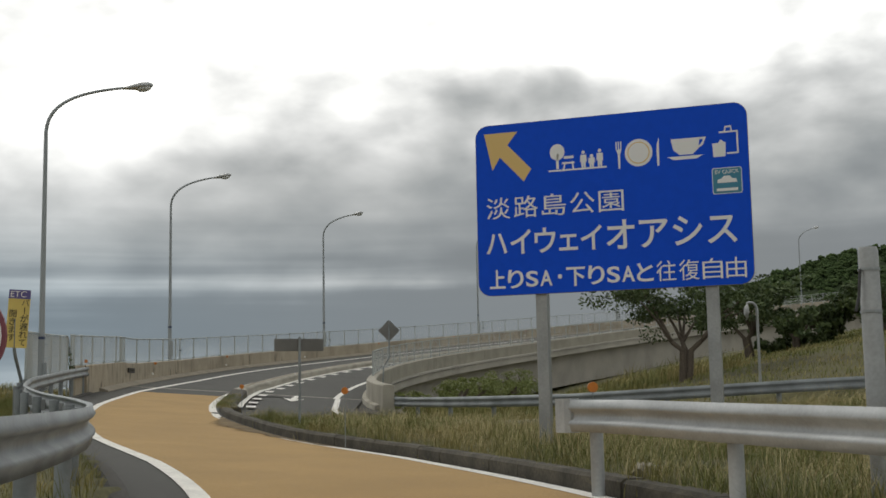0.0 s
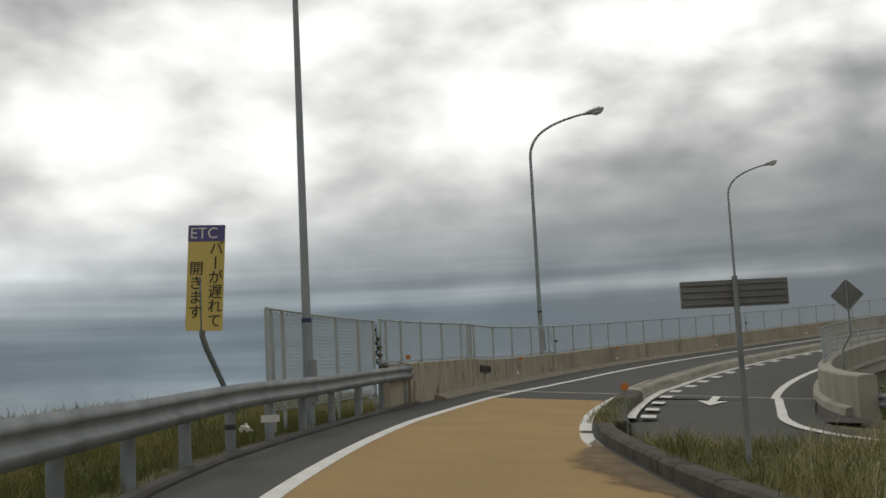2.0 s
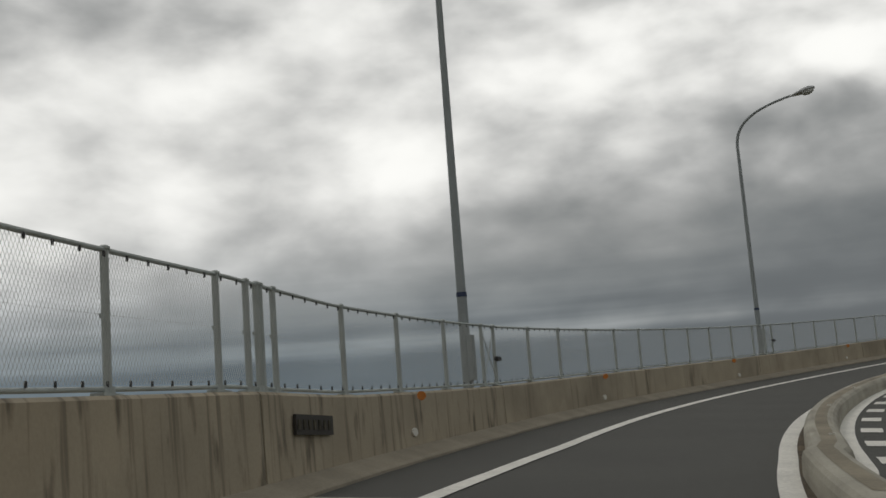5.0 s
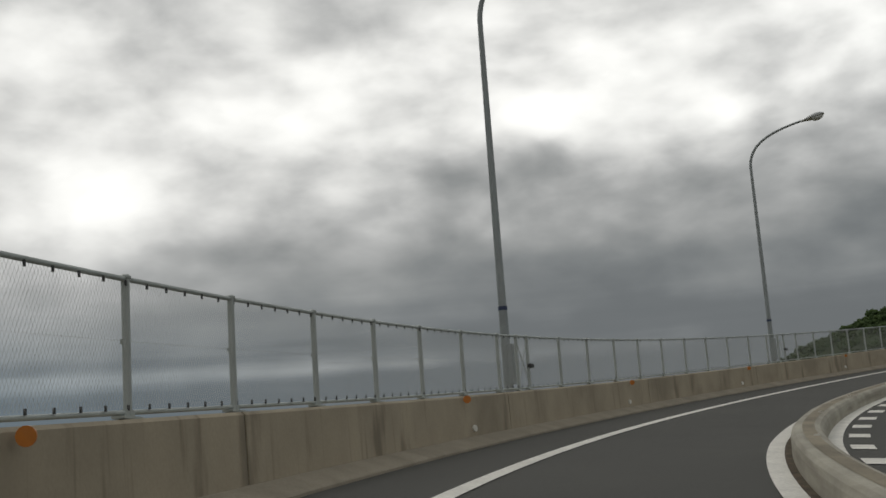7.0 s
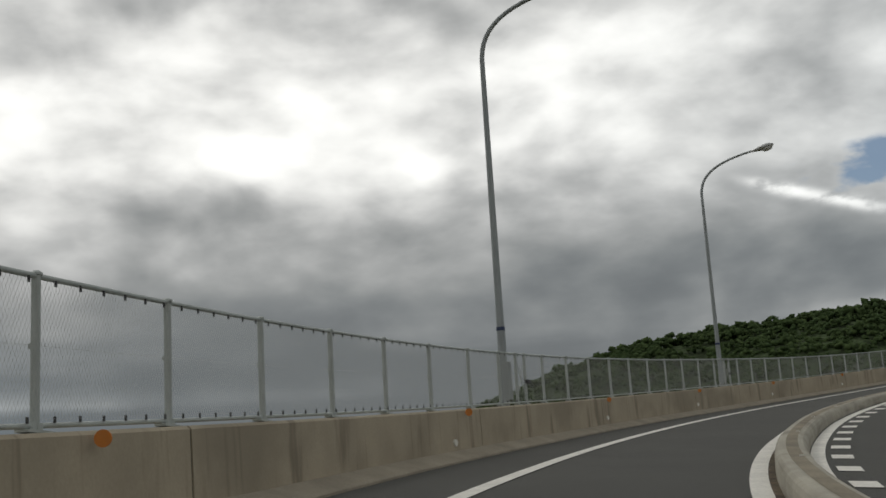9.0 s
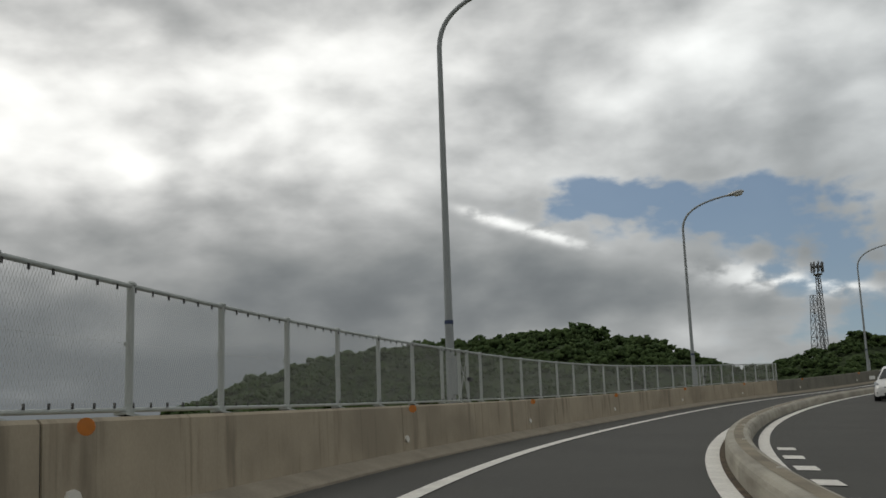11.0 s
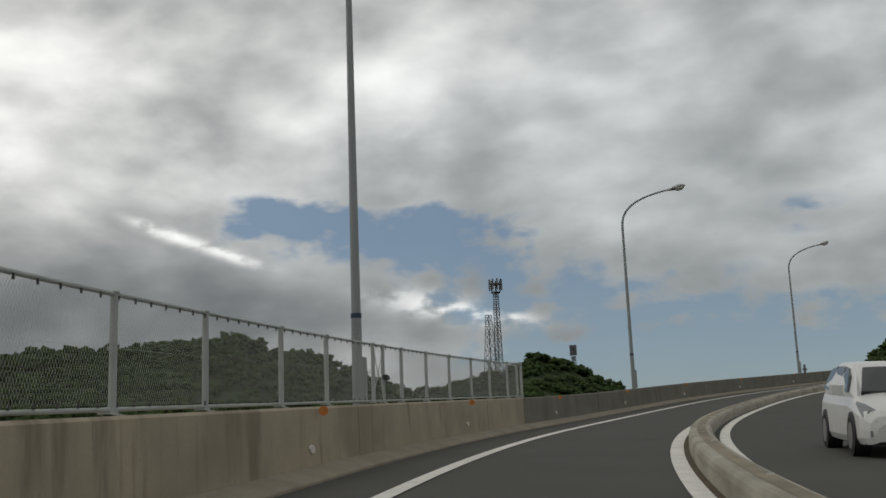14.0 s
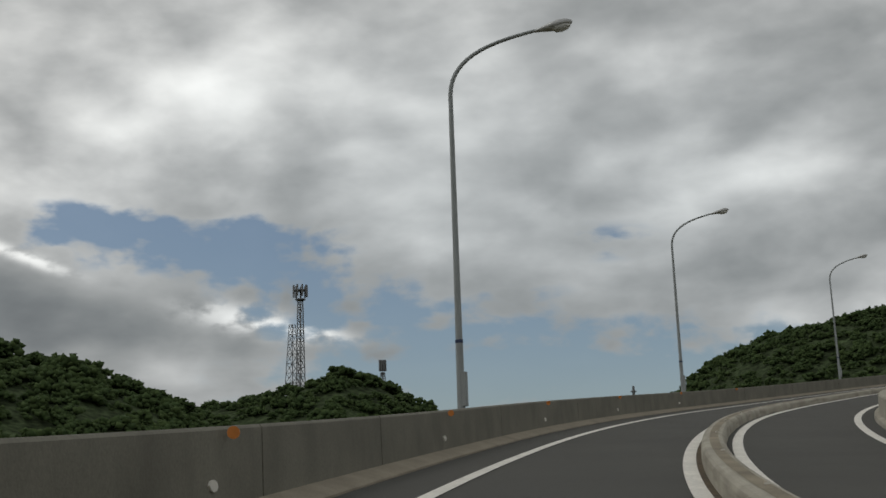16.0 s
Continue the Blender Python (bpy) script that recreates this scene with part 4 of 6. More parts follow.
for a, b in GATES:
    fence_run("braced_fence_bay", [a, b], 3.46, fence_place, 0.05, "narrow cross-braced fence bay beside a lamp", [(a, b)])


def low_place(s, d, up):
    c = at(s, d)
    c.z = rail_top(s) - 0.52 + (1.70 + 0.05) / FENCE_H * up if up > 0.2 else rail_top(s) - 0.52 + up
    return c


POST_LOW = POST
POST = Geo().tube([(0, 0, -0.3), (0, 0, 1.74)], 0.034, 10).mesh("post", M_POST)
fence_run("tall_fence", [28.4, 28.7, 29.4, 31.3, 33.2, 35.0, 36.3], 3.52, low_place, 0.06, "taller chain-link fence standing on the verge", (), 0.0025)
POST = POST_LOW

# fence on the oncoming lane's parapet


def right_place(s, d, up):
    c = at(s, -6.4 + right_flare(s))
    c.z = ground(s, -6.2) + 0.82 + up
    return c


for a in np.arange(49.4, 140, 22.0):
    fence_run("fence", stretch(float(a) + 0.05, float(a) + 21.95, 2.19), -6.4, right_place, 0.05, "galvanised chain-link fence on the inner parapet")

# ---- reflectors on the parapet ----
DISC = Geo().tube([(-0.035, 0, 0), (-0.02, 0, 0), (0.0, 0, 0)], [0.055, 0.062, 0.062], 14).mesh("lens", M_ORANGE)
STEM = Geo().tube([(0.0, 0, 0), (0.05, 0, -0.01)], 0.022, 8).mesh("stem", M_BLACK)
for i, s in enumerate((38.6, 50.47, 62.35, 74.26, 86.3, 98.3, 110.2, 121.3, 132.25, 143.85, 155.9, 167.6, 179.85, 192.1, 204, 216, 228, 240)):
    up = -0.06 if i else 0.14
    c = fence_place(s, 3.20 if i else 3.3, up)
    d = thing("reflector", c, "round orange reflector on a short stem", "reflector", "reflectors along the parapet")
    # the lens faces the oncoming driver
    piece("lens", DISC, d, (0, 0, 0), heading(s) + math.radians(-78))
    ax = heading(s) + math.radians(-78)
    piece("stem", STEM, d, (-0.03 * math.cos(ax), -0.03 * math.sin(ax), 0), heading(s) + math.radians(180))
SQ = Geo().tube([(-0.012, 0, 0), (0.012, 0, 0)], 0.056, 8).mesh("plate", M_PALE)
for v in SQ.vertices:
    v.co.y *= 2.1
for s in (50.3, 62.4, 74.84, 86.2, 97.64, 110.2, 121.2, 132.2, 143.87, 155.6, 167.39, 179.5, 191.8, 203.8, 215.8, 227.8):
    c = fence_place(s, 3.275, -0.53)
    o = new("small_reflector", SQ)
    o.location, o.rotation_euler = c, (0, 0, heading(s))
    tagged(o, "small pale oblong eight-sided reflector fixed on the wall", "reflector", "small reflectors on the wall")

# ---- guard rails ----
BEAM = [(0.0, 0.155), (0.045, 0.165), (0.055, 0.11), (0.075, 0.085), (0.055, 0.06), (0.01, 0.03), (0.01, -0.03), (0.055, -0.06), (0.075, -0.085), (0.055, -0.11), (0.045, -0.165), (0.0, -0.155),
        (-0.012, -0.15), (0.035, -0.115), (0.055, -0.085), (0.035, -0.055), (-0.012, -0.035), (-0.012, 0.035), (0.035, 0.055), (0.055, 0.085), (0.035, 0.115), (-0.012, 0.15)]


def guard_rail(name, pts, label, side=1.0, post_step=2.0, post_down=0.95, steel=None, first=0.4, clamps=()):
    """pts: the beam's middle line. side: 1 where the traffic is to the right of the way along pts."""
    pts = [Vector(p) for p in pts]
    t = thing(name, pts[0], label, "guard rail")
    g, k = Geo(), len(BEAM)
    for i, p in enumerate(pts):
        way = (pts[min(i + 1, len(pts) - 1)] - pts[max(i - 1, 0)])
        way.z = 0
        way.normalize()
        out = Vector((way.y, -way.x, 0)) * side
        g.v += [p + out * a + Vector((0, 0, b)) for a, b in BEAM]
    for i in range(len(pts) - 1):
        for j in range(k):
            a, b = i * k + j, i * k + (j + 1) % k
            g.face((a, b, b + k, a + k))
    g.face(tuple(range(k)))
    g.face(tuple(range(len(g.v) - 1, len(g.v) - 1 - k, -1)))
    g.ob("beam", steel or M_RAIL, t, "weathered W-profile steel beam", smooth=True)
    run, nxt, count = 0.0, first, 0
    for i in range(len(pts) - 1):
        seg = (pts[i + 1] - pts[i]).length
        while nxt < run + seg:
            p = pts[i].lerp(pts[i + 1], (nxt - run) / seg)
            way = (pts[i + 1] - pts[i]).normalized()
            out = Vector((way.y, -way.x, 0)) * side
            c = p - out * 0.14
            Geo().tube([c + Vector((0, 0, 0.12)), c + Vector((0, 0, -post_down))], 0.07, 12).ob("post", steel or M_RAIL, t, smooth=True)
            Geo().box(pose(*(p - out * 0.075), 0, 0, math.degrees(math.atan2(way.y, way.x))), 0.08, 0.11, 0.16).ob("bracket", M_GALV, t)
            if count in clamps:
                Geo().tube([c + Vector((0, 0, -0.37)), c + Vector((0, 0, -0.44))], 0.075, 12).ob("clamp", M_BLACK, t, "dark band clamp", smooth=True)
            count += 1
            nxt += post_step
        run += seg
    return t


RAIL_D = [(-20, 1.95), (0, 1.98), (6, 2.12), (10, 2.22), (15, 2.58), (20, 2.86), (24, 2.98), (30, 3.08), (38.6, 3.24)]
RAIL_Z = [(-20, 1.10), (4, 1.29), (9, 1.36), (14, 1.51), (20, 1.75), (25, 2.02), (30, 2.23), (38.5, 2.68)]


def rail_point(s):
    c = at(s, float(table(RAIL_D, s)))
    c.z = float(table(RAIL_Z, s)) - 0.165
    return c


guard_rail("guard_rail", [rail_point(s) for s in stretch(-14, 38.6, 1.0)], "weathered galvanised guard rail along the outer verge", 1.0, 2.33, first=0.85, clamps=(16,))
r_pts = [Vector((1.28, 13.0, 1.175)), Vector((1.75, 11.7, 1.17)), Vector((2.2, 10.4, 1.14)), Vector((2.75, 8.9, 1.11)), Vector((3.3, 7.2, 1.08)), Vector((3.8, 5.2, 1.04)), Vector((4.1, 3.0, 1.0)), Vector((4.2, 0.0, 0.95)), Vector((4.2, -6, 0.9))]
r_pts = [p + Vector((0.06, 0, -0.075)) for p in r_pts]
gr = guard_rail("guard_rail", r_pts, "galvanised guard rail with a boxed end beside the verge", 1.0, 2.6, 0.9, M_ZINC, first=0.25)
Geo().box(pose(1.29, 13.12, 1.10, 0, 0, 20), 0.18, 0.32, 0.36, 0.05).ob("end_cap", M_ZINC, gr, "boxed pale end cap")
b_pts = [Vector(p) for p in ((-2.25, 45.6, 1.27), (-1.2, 42.6, 1.22), (0.0, 39.6, 1.2), (1.4, 36.7, 1.2), (3.6, 34.4, 1.22), (6.5, 33.1, 1.35), (10, 32.4, 1.5), (16, 31.9, 1.68), (25, 31.6, 1.85), (45, 31, 2.0))]
guard_rail("guard_rail", b_pts, "pale guard rail along the bending ramp", 1.0, 3.0, 1.2)


# ---- signs ----


def lettering(text, size, m, material, parent, name="lettering", align="LEFT", thick=0.004, spacing=1.0, bold=0.0):
    cu = bpy.data.curves.new(name, "FONT")
    cu.body, cu.size, cu.align_x, cu.extrude, cu.offset = text, size, align, thick, bold
    cu.space_character, cu.space_line = spacing, 1.0
    tmp = new(name, cu)
    bpy.context.view_layer.update()
    me = bpy.data.meshes.new_from_object(tmp.evaluated_get(bpy.context.evaluated_depsgraph_get()))
    bpy.data.objects.remove(tmp)
    me.materials.clear()
    me.materials.append(material)
    o = new(name, me)
    o.parent = parent
    o.matrix_basis = m
    return o


def plate_shape(w, h, r, thick, m, back=0.0):
    """A board with round corners, its face at local z = 0."""
    g = Geo()
    ring = []
    for cx, cy, a0 in ((w / 2 - r, h / 2 - r, 0), (-w / 2 + r, h / 2 - r, 90), (-w / 2 + r, -h / 2 + r, 180), (w / 2 - r, -h / 2 + r, 270)):
        for k in range(7):
            a = radians(a0 + 15 * k)
            ring.append((cx + r * math.cos(a), cy + r * math.sin(a)))
    n = len(ring)
    g.v = [m @ Vector((x, y, -back)) for x, y in ring] + [m @ Vector((x, y, -back - thick)) for x, y in ring]
    g.face(tuple(range(n)))
    g.face(tuple(range(2 * n - 1, n - 1, -1)))
    for i in range(n):
        j = (i + 1) % n
        g.face((i, i + n, j + n, j))
    return g


def flat_shape(pts, m, lift=0.004):
    g = Geo()
    g.v = [m @ Vector((x, y, lift)) for x, y in pts] + [m @ Vector((x, y, lift - 0.003)) for x, y in pts]
    n = len(pts)
    g.face(tuple(range(n)))
    for i in range(n):
        j = (i + 1) % n
        g.face((i, i + n, j + n, j))
    return g


def disc_pts(x, y, r, n=20, ry=None):
    return [(x + r * math.cos(2 * math.pi * k / n), y + (ry or r) * math.sin(2 * math.pi * k / n)) for k in range(n)]


# large blue direction sign
A, B = Vector((0.55, 18.50, 0)), Vector((4.375, 17.15, 0))
SW, SH = (B - A).length + 0.05, 2.64
sign_turn = math.degrees(math.atan2(B.y - A.y, B.x - A.x))
big = thing("direction_sign", ((A.x + B.x) / 2, (A.y + B.y) / 2, 0.9), "large blue direction sign with white lettering on two posts", "road sign")
face_m = pose(0, 0, 4.155 - 0.9, 90, 0, sign_turn)
wm = Matrix.Translation(big.location) @ face_m
plate_shape(SW, SH, 0.20, 0.03, wm).ob("board", M_SIGNBACK, big, "grey-edged aluminium board")
plate_shape(SW - 0.012, SH - 0.012, 0.195, 0.003, wm @ pose(0, 0, 0.003)).ob("face", M_BLUE, big, "deep blue face")


def on_sign(u, v):
    """From the sign's width and height, 0 to 1 from its upper corner."""
    return (u - 0.5) * SW, (0.5 - v) * SH


def on_face(poly, material, name, lift=0.006):
    flat_shape([on_sign(u, v) for u, v in poly], wm, lift).ob(name, material, big)


on_face([(0.035, 0.05), (0.165, 0.05), (0.125, 0.125), (0.215, 0.275), (0.185, 0.345), (0.095, 0.195), (0.065, 0.27)], M_SIGNTAN, "arrow")


def letter_row(text, u0, u1, v, size, m, parent, on):
    """One character after another, each its own piece, from u0 to u1."""
    share = [0.66 if ch.isascii() else 0.55 if ch == "・" else 0.86 if ch in "ェり上と" else 1.0 for ch in text]
    cell = (u1 - u0) / sum(share)
    u = u0
    for ch, w in zip(text, share):
        x, y = on(u, v)
        o = lettering(ch, size, m @ pose(x, y, 0.008), M_SIGNWHITE, parent, bold=0.006 if ch in "ハイウェオアシスSAりと下上" else 0.0)
        xs = [p.co.x for p in o.data.vertices]
        want = cell * w * SW * (0.86 if ch != "・" else 0.35)
        k = want / max(max(xs) - min(xs), 0.01)
        o.scale.x = k
        o.location = m @ Vector((x + (0.0 if ch != "・" else cell * w * SW * 0.3) - min(xs) * k, y, 0.008))
        u += cell * w


letter_row("淡路島公園", 0.038, 0.57, 0.545, 0.36, face_m, big, on_sign)
letter_row("ハイウェイ", 0.035, 0.485, 0.757, 0.435, face_m, big, on_sign)
letter_row("オアシス", 0.487, 0.965, 0.762, 0.52, face_m, big, on_sign)
letter_row("上りSA・下りSAと往復自由", 0.045, 0.985, 0.953, 0.322, face_m, big, on_sign)
# pictograms: tree and bench, family, plate with cutlery, cup, shopping bag
pic = []
tx, ty = on_sign(0.315, 0.20)
for poly in (disc_pts(tx, ty + 0.02, 0.115, 16, 0.125), [(tx - 0.02, ty - 0.24), (tx + 0.02, ty - 0.24), (tx + 0.02, ty), (tx - 0.02, ty)],
             [(tx - 0.14, ty - 0.275), (tx + 0.75, ty - 0.275), (tx + 0.75, ty - 0.25), (tx - 0.14, ty - 0.25)],
             [(tx + 0.07, ty - 0.17), (tx + 0.26, ty - 0.17), (tx + 0.26, ty - 0.14), (tx + 0.07, ty - 0.14)],
             [(tx + 0.10, ty - 0.09), (tx + 0.25, ty - 0.09), (tx + 0.25, ty - 0.05), (tx + 0.10, ty - 0.05)],
             [(tx + 0.08, ty - 0.25), (tx + 0.105, ty - 0.25), (tx + 0.125, ty - 0.17), (tx + 0.10, ty - 0.17)],
             [(tx + 0.23, ty - 0.25), (tx + 0.255, ty - 0.25), (tx + 0.245, ty - 0.17), (tx + 0.22, ty - 0.17)]):
    flat_shape(poly, wm, 0.006).ob("tree_symbol", M_SIGNWHITE, big)
for k, hgt in ((0, 0.26), (1, 0.19), (2, 0.27)):
    bx, by = tx + 0.40 + 0.125 * k, ty - 0.25
    flat_shape([(bx - 0.05, by + hgt * 0.35), (bx - 0.035, by + hgt * 0.35), (bx - 0.03, by), (bx - 0.005, by), (bx, by + hgt * 0.3), (bx + 0.005, by), (bx + 0.03, by), (bx + 0.035, by + hgt * 0.35), (bx + 0.05, by + hgt * 0.35), (bx + 0.045, by + hgt * 0.76), (bx - 0.045, by + hgt * 0.76)], wm, 0.006).ob("pin_symbol", M_SIGNWHITE, big)
    flat_shape(disc_pts(bx, by + hgt * 0.9, 0.028, 10), wm, 0.006).ob("pin_symbol", M_SIGNWHITE, big)
qx, qy = on_sign(0.615, 0.235)
flat_shape(disc_pts(qx, qy, 0.205, 28), wm, 0.006).ob("plate_symbol", M_SIGNWHITE, big)
flat_shape(disc_pts(qx, qy, 0.165, 28), wm, 0.009).ob("plate_ring", M_SIGNTAN, big)
flat_shape(disc_pts(qx, qy, 0.15, 28), wm, 0.012).ob("plate_middle", M_SIGNWHITE, big)
for dx in (-0.33, -0.295, -0.26):
    flat_shape([(qx + dx - 0.008, qy + 0.06), (qx + dx + 0.008, qy + 0.06), (qx + dx + 0.008, qy + 0.19), (qx + dx - 0.008, qy + 0.19)], wm, 0.006).ob("fork_symbol", M_SIGNWHITE, big)
flat_shape([(qx - 0.335, qy + 0.07), (qx - 0.31, qy), (qx - 0.305, qy - 0.22), (qx - 0.28, qy - 0.22), (qx - 0.275, qy), (qx - 0.25, qy + 0.07)], wm, 0.006).ob("fork_symbol", M_SIGNWHITE, big)
flat_shape([(qx + 0.27, qy - 0.22), (qx + 0.30, qy - 0.22), (qx + 0.305, qy + 0.2), (qx + 0.275, qy + 0.12), (qx + 0.265, qy)], wm, 0.006).ob("knife_symbol", M_SIGNWHITE, big)
cx, cy = on_sign(0.785, 0.23)
flat_shape([(cx - 0.22, cy + 0.14), (cx + 0.20, cy + 0.14), (cx + 0.17, cy - 0.03), (cx + 0.09, cy - 0.10), (cx - 0.10, cy - 0.10), (cx - 0.19, cy - 0.02)], wm, 0.006).ob("cup_symbol", M_SIGNWHITE, big)
flat_shape([(cx - 0.28, cy - 0.12), (cx + 0.24, cy - 0.12), (cx + 0.14, cy - 0.17), (cx - 0.18, cy - 0.17)], wm, 0.006).ob("saucer_symbol", M_SIGNWHITE, big)
flat_shape([(cx + 0.19, cy + 0.14), (cx + 0.29, cy + 0.14), (cx + 0.24, cy + 0.02), (cx + 0.15, cy - 0.03), (cx + 0.17, cy + 0.01), (cx + 0.22, cy + 0.05), (cx + 0.25, cy + 0.11), (cx + 0.19, cy + 0.11)], wm, 0.006).ob("handle_symbol", M_SIGNWHITE, big)
gx0, gy0 = on_sign(0.925, 0.22)
for poly in ([(-0.10, 0.17), (0.17, 0.17), (0.17, 0.145), (-0.10, 0.145)], [(0.145, 0.17), (0.17, 0.17), (0.17, -0.17), (0.145, -0.17)],
             [(0.0, -0.145), (0.17, -0.145), (0.17, -0.17), (0.0, -0.17)], [(-0.19, -0.20), (-0.02, -0.20), (-0.01, 0.0), (-0.08, 0.05), (-0.12, 0.0), (-0.20, 0.0)],
             [(-0.03, 0.17), (-0.01, 0.17), (0.0, 0.22), (0.06, 0.22), (0.07, 0.17), (0.09, 0.17), (0.075, 0.245), (-0.015, 0.245)]):
    flat_shape([(gx0 + a, gy0 + b) for a, b in poly], wm, 0.006).ob("bag_symbol", M_SIGNWHITE, big)
ex, ey = on_sign(0.922, 0.43)
plate_shape(0.42, 0.38, 0.03, 0.003, wm @ pose(ex, ey, 0.006)).ob("badge_border", M_SIGNWHITE, big)
plate_shape(0.40, 0.36, 0.025, 0.003, wm @ pose(ex, ey, 0.009)).ob("badge", M_TEAL, big, "small teal badge")
flat_shape([(ex - 0.14, ey - 0.03), (ex + 0.14, ey - 0.03), (ex + 0.13, ey + 0.02), (ex + 0.07, ey + 0.03), (ex + 0.04, ey + 0.07), (ex - 0.05, ey + 0.07), (ex - 0.08, ey + 0.03), (ex - 0.13, ey + 0.02)], wm, 0.013).ob("badge_car", M_SIGNWHITE, big)
lettering("EV QUICK", 0.075, face_m @ pose(ex, ey + 0.105, 0.013), M_SIGNWHITE, big, align="CENTER")
for dy, w in ((-0.13, 0.15),):
    flat_shape([(ex - w, ey + dy - 0.02), (ex + w, ey + dy - 0.02), (ex + w, ey + dy + 0.02), (ex - w, ey + dy + 0.02)], wm, 0.013).ob("badge_bar", M_SIGNWHITE, big)
for u in (0.235, 0.85):
    x, _ = on_sign(u, 0)
    for dz in (0.0,):
        Geo().box(wm @ pose(x, -1.25, -0.14), 0.17, 4.6, 0.17, 0.03).ob("post", M_GALV, big, "square galvanised post")
for v in (0.25, 0.75):
    _, y = on_sign(0, v)
    Geo().box(wm @ pose(0, y, -0.045), SW * 0.94, 0.08, 0.03).ob("stiffener", M_GALV, big)

# tall yellow notice on a bent post behind the rail
c = at(24.4, 3.30)
notice = thing("notice_sign", (c.x, c.y, rail_top(24.4) - 0.9), "tall yellow notice board with a violet heading on a bent post", "road sign")
ncam = math.degrees(heading(24.4)) - 4
nm = pose(0, 0, 3.40 - notice.location.z, 90, 0, ncam) @ pose(0, 0, 0, 0, 0, -3.3)
nw = Matrix.Translation(notice.location) @ nm
NW, NH = 0.50, 1.39
plate_shape(NW, NH, 0.01, 0.02, nw).ob("board", M_YELLOW, notice)
plate_shape(NW, 0.215, 0.01, 0.004, nw @ pose(0, NH / 2 - 0.108, 0.004)).ob("heading_panel", M_VIOLET, notice)
lettering("ETC", 0.205, nm @ pose(-0.225, NH / 2 - 0.175, 0.006), M_PALE, notice, spacing=1.06)
for text, x, y0 in (("バーが遅れて", 0.135, 0.315), ("開きます", -0.13, 0.05)):
    for k, ch in enumerate(text):
        lettering(ch, 0.198, nm @ (pose(x - 0.092, y0 - k * 0.19, 0.004) if ch != "ー" else pose(x - 0.075, y0 - k * 0.19 + 0.17, 0.004, 0, 0, -90)), M_INK, notice)
bx, by = c.x, c.y
side = Vector((math.cos(heading(24.4)), math.sin(heading(24.4)), 0))
top = Vector((c.x + 0.03, c.y + 0.05, 2.70)) - side * 0.11
fwd = Vector((-side.y, side.x, 0))
Geo().tube([top + Vector((0, 0, 0.7)), top + Vector((0, 0, -0.06)), top + side * 0.02 + fwd * 0.12 + Vector((0, 0, -0.22)), top + side * 0.13 + fwd * 0.78 + Vector((0, 0, -0.85)), top + side * 0.14 + fwd * 0.8 + Vector((0, 0, -1.7))], 0.04, 10).ob("post", M_RAIL, notice, "bent grey tube post", smooth=True)

# sign seen from behind, on a single post in the island
A, B = Vector((-3.97, 28.3, 0)), Vector((-2.87, 28.71, 0))
bsgn = thing("sign_board", ((A.x + B.x) / 2, (A.y + B.y) / 2, 1.0), "grey back of a wide low road sign on one post", "road sign")
bm_ = Matrix.Translation(bsgn.location) @ pose(0, 0, 2.62 - 1.0, 90, 0, math.degrees(math.atan2(B.y - A.y, B.x - A.x)))
Geo().box(bm_, (B - A).length, 0.29, 0.03, 0.01).ob("board", M_SIGNBACK, bsgn, "dull grey board")
for q in (-0.105, -0.035, 0.035, 0.105):
    Geo().box(bm_ @ pose(0, q, 0.025), (B - A).length * 0.97, 0.022, 0.02).ob("stiffener", M_SIGNBACK, bsgn)
Geo().tube([bm_ @ Vector((0, 0.18, 0.06)), bm_ @ Vector((0, -2.2, 0.06))], 0.032, 10).ob("post", M_RAIL, bsgn, smooth=True)

# diamond sign seen from behind on the right-hand parapet's end
dm = Vector((-2.39, 51.91, 4.24))
dia = thing("diamond_sign", (dm.x, dm.y, 2.0), "grey back of a diamond-shaped warning sign on a cranked post", "road sign")
dmm = pose(dm.x, dm.y, dm.z, 90, 0, math.degrees(heading(48)) + 3)
Geo().box(dmm @ pose(0, 0, 0, 0, 0, 45), 0.66, 0.66, 0.02, 0.03).ob("board", M_SIGNBACK, dia)
Geo().box(dmm @ pose(0, 0.06, 0.02), 0.72, 0.03, 0.02).ob("stiffener", M_SIGNBACK, dia)
Geo().box(dmm @ pose(0, -0.12, 0.02), 0.55, 0.03, 0.02).ob("stiffener", M_SIGNBACK, dia)
Geo().tube([dmm @ Vector((0, 0.42, 0.05)), dmm @ Vector((0, -1.15, 0.05)), dmm @ Vector((-0.25, -1.55, 0.05)), dmm @ Vector((-0.3, -2.6, 0.05))], 0.03, 10).ob("post", M_RAIL, dia, smooth=True)

# round orange delineators on stakes


def delineator(x, y, z, r, face):
    t = thing("delineator", (x, y, z - 0.9), "round orange delineator on a thin stake", "delineator", "delineators on the verge")
    w = pose(x, y, z, 0, 0, face)
    Geo().tube([w @ Vector((0, -0.025, 0)), w @ Vector((0, 0.025, 0))], r, 16).ob("lens", M_ORANGE, t)
    Geo().tube([(x, y + 0.03, z - 0.04), (x, y + 0.03, z - 1.0)], 0.008, 8).ob("stake", M_RAIL, t, smooth=True)


delineator(1.96, 16.4, 1.42, 0.07, 5)
delineator(-1.80, 21.76, 1.48, 0.062, 10)
delineator(-5.45, 32.66, 1.73, 0.058, 10)

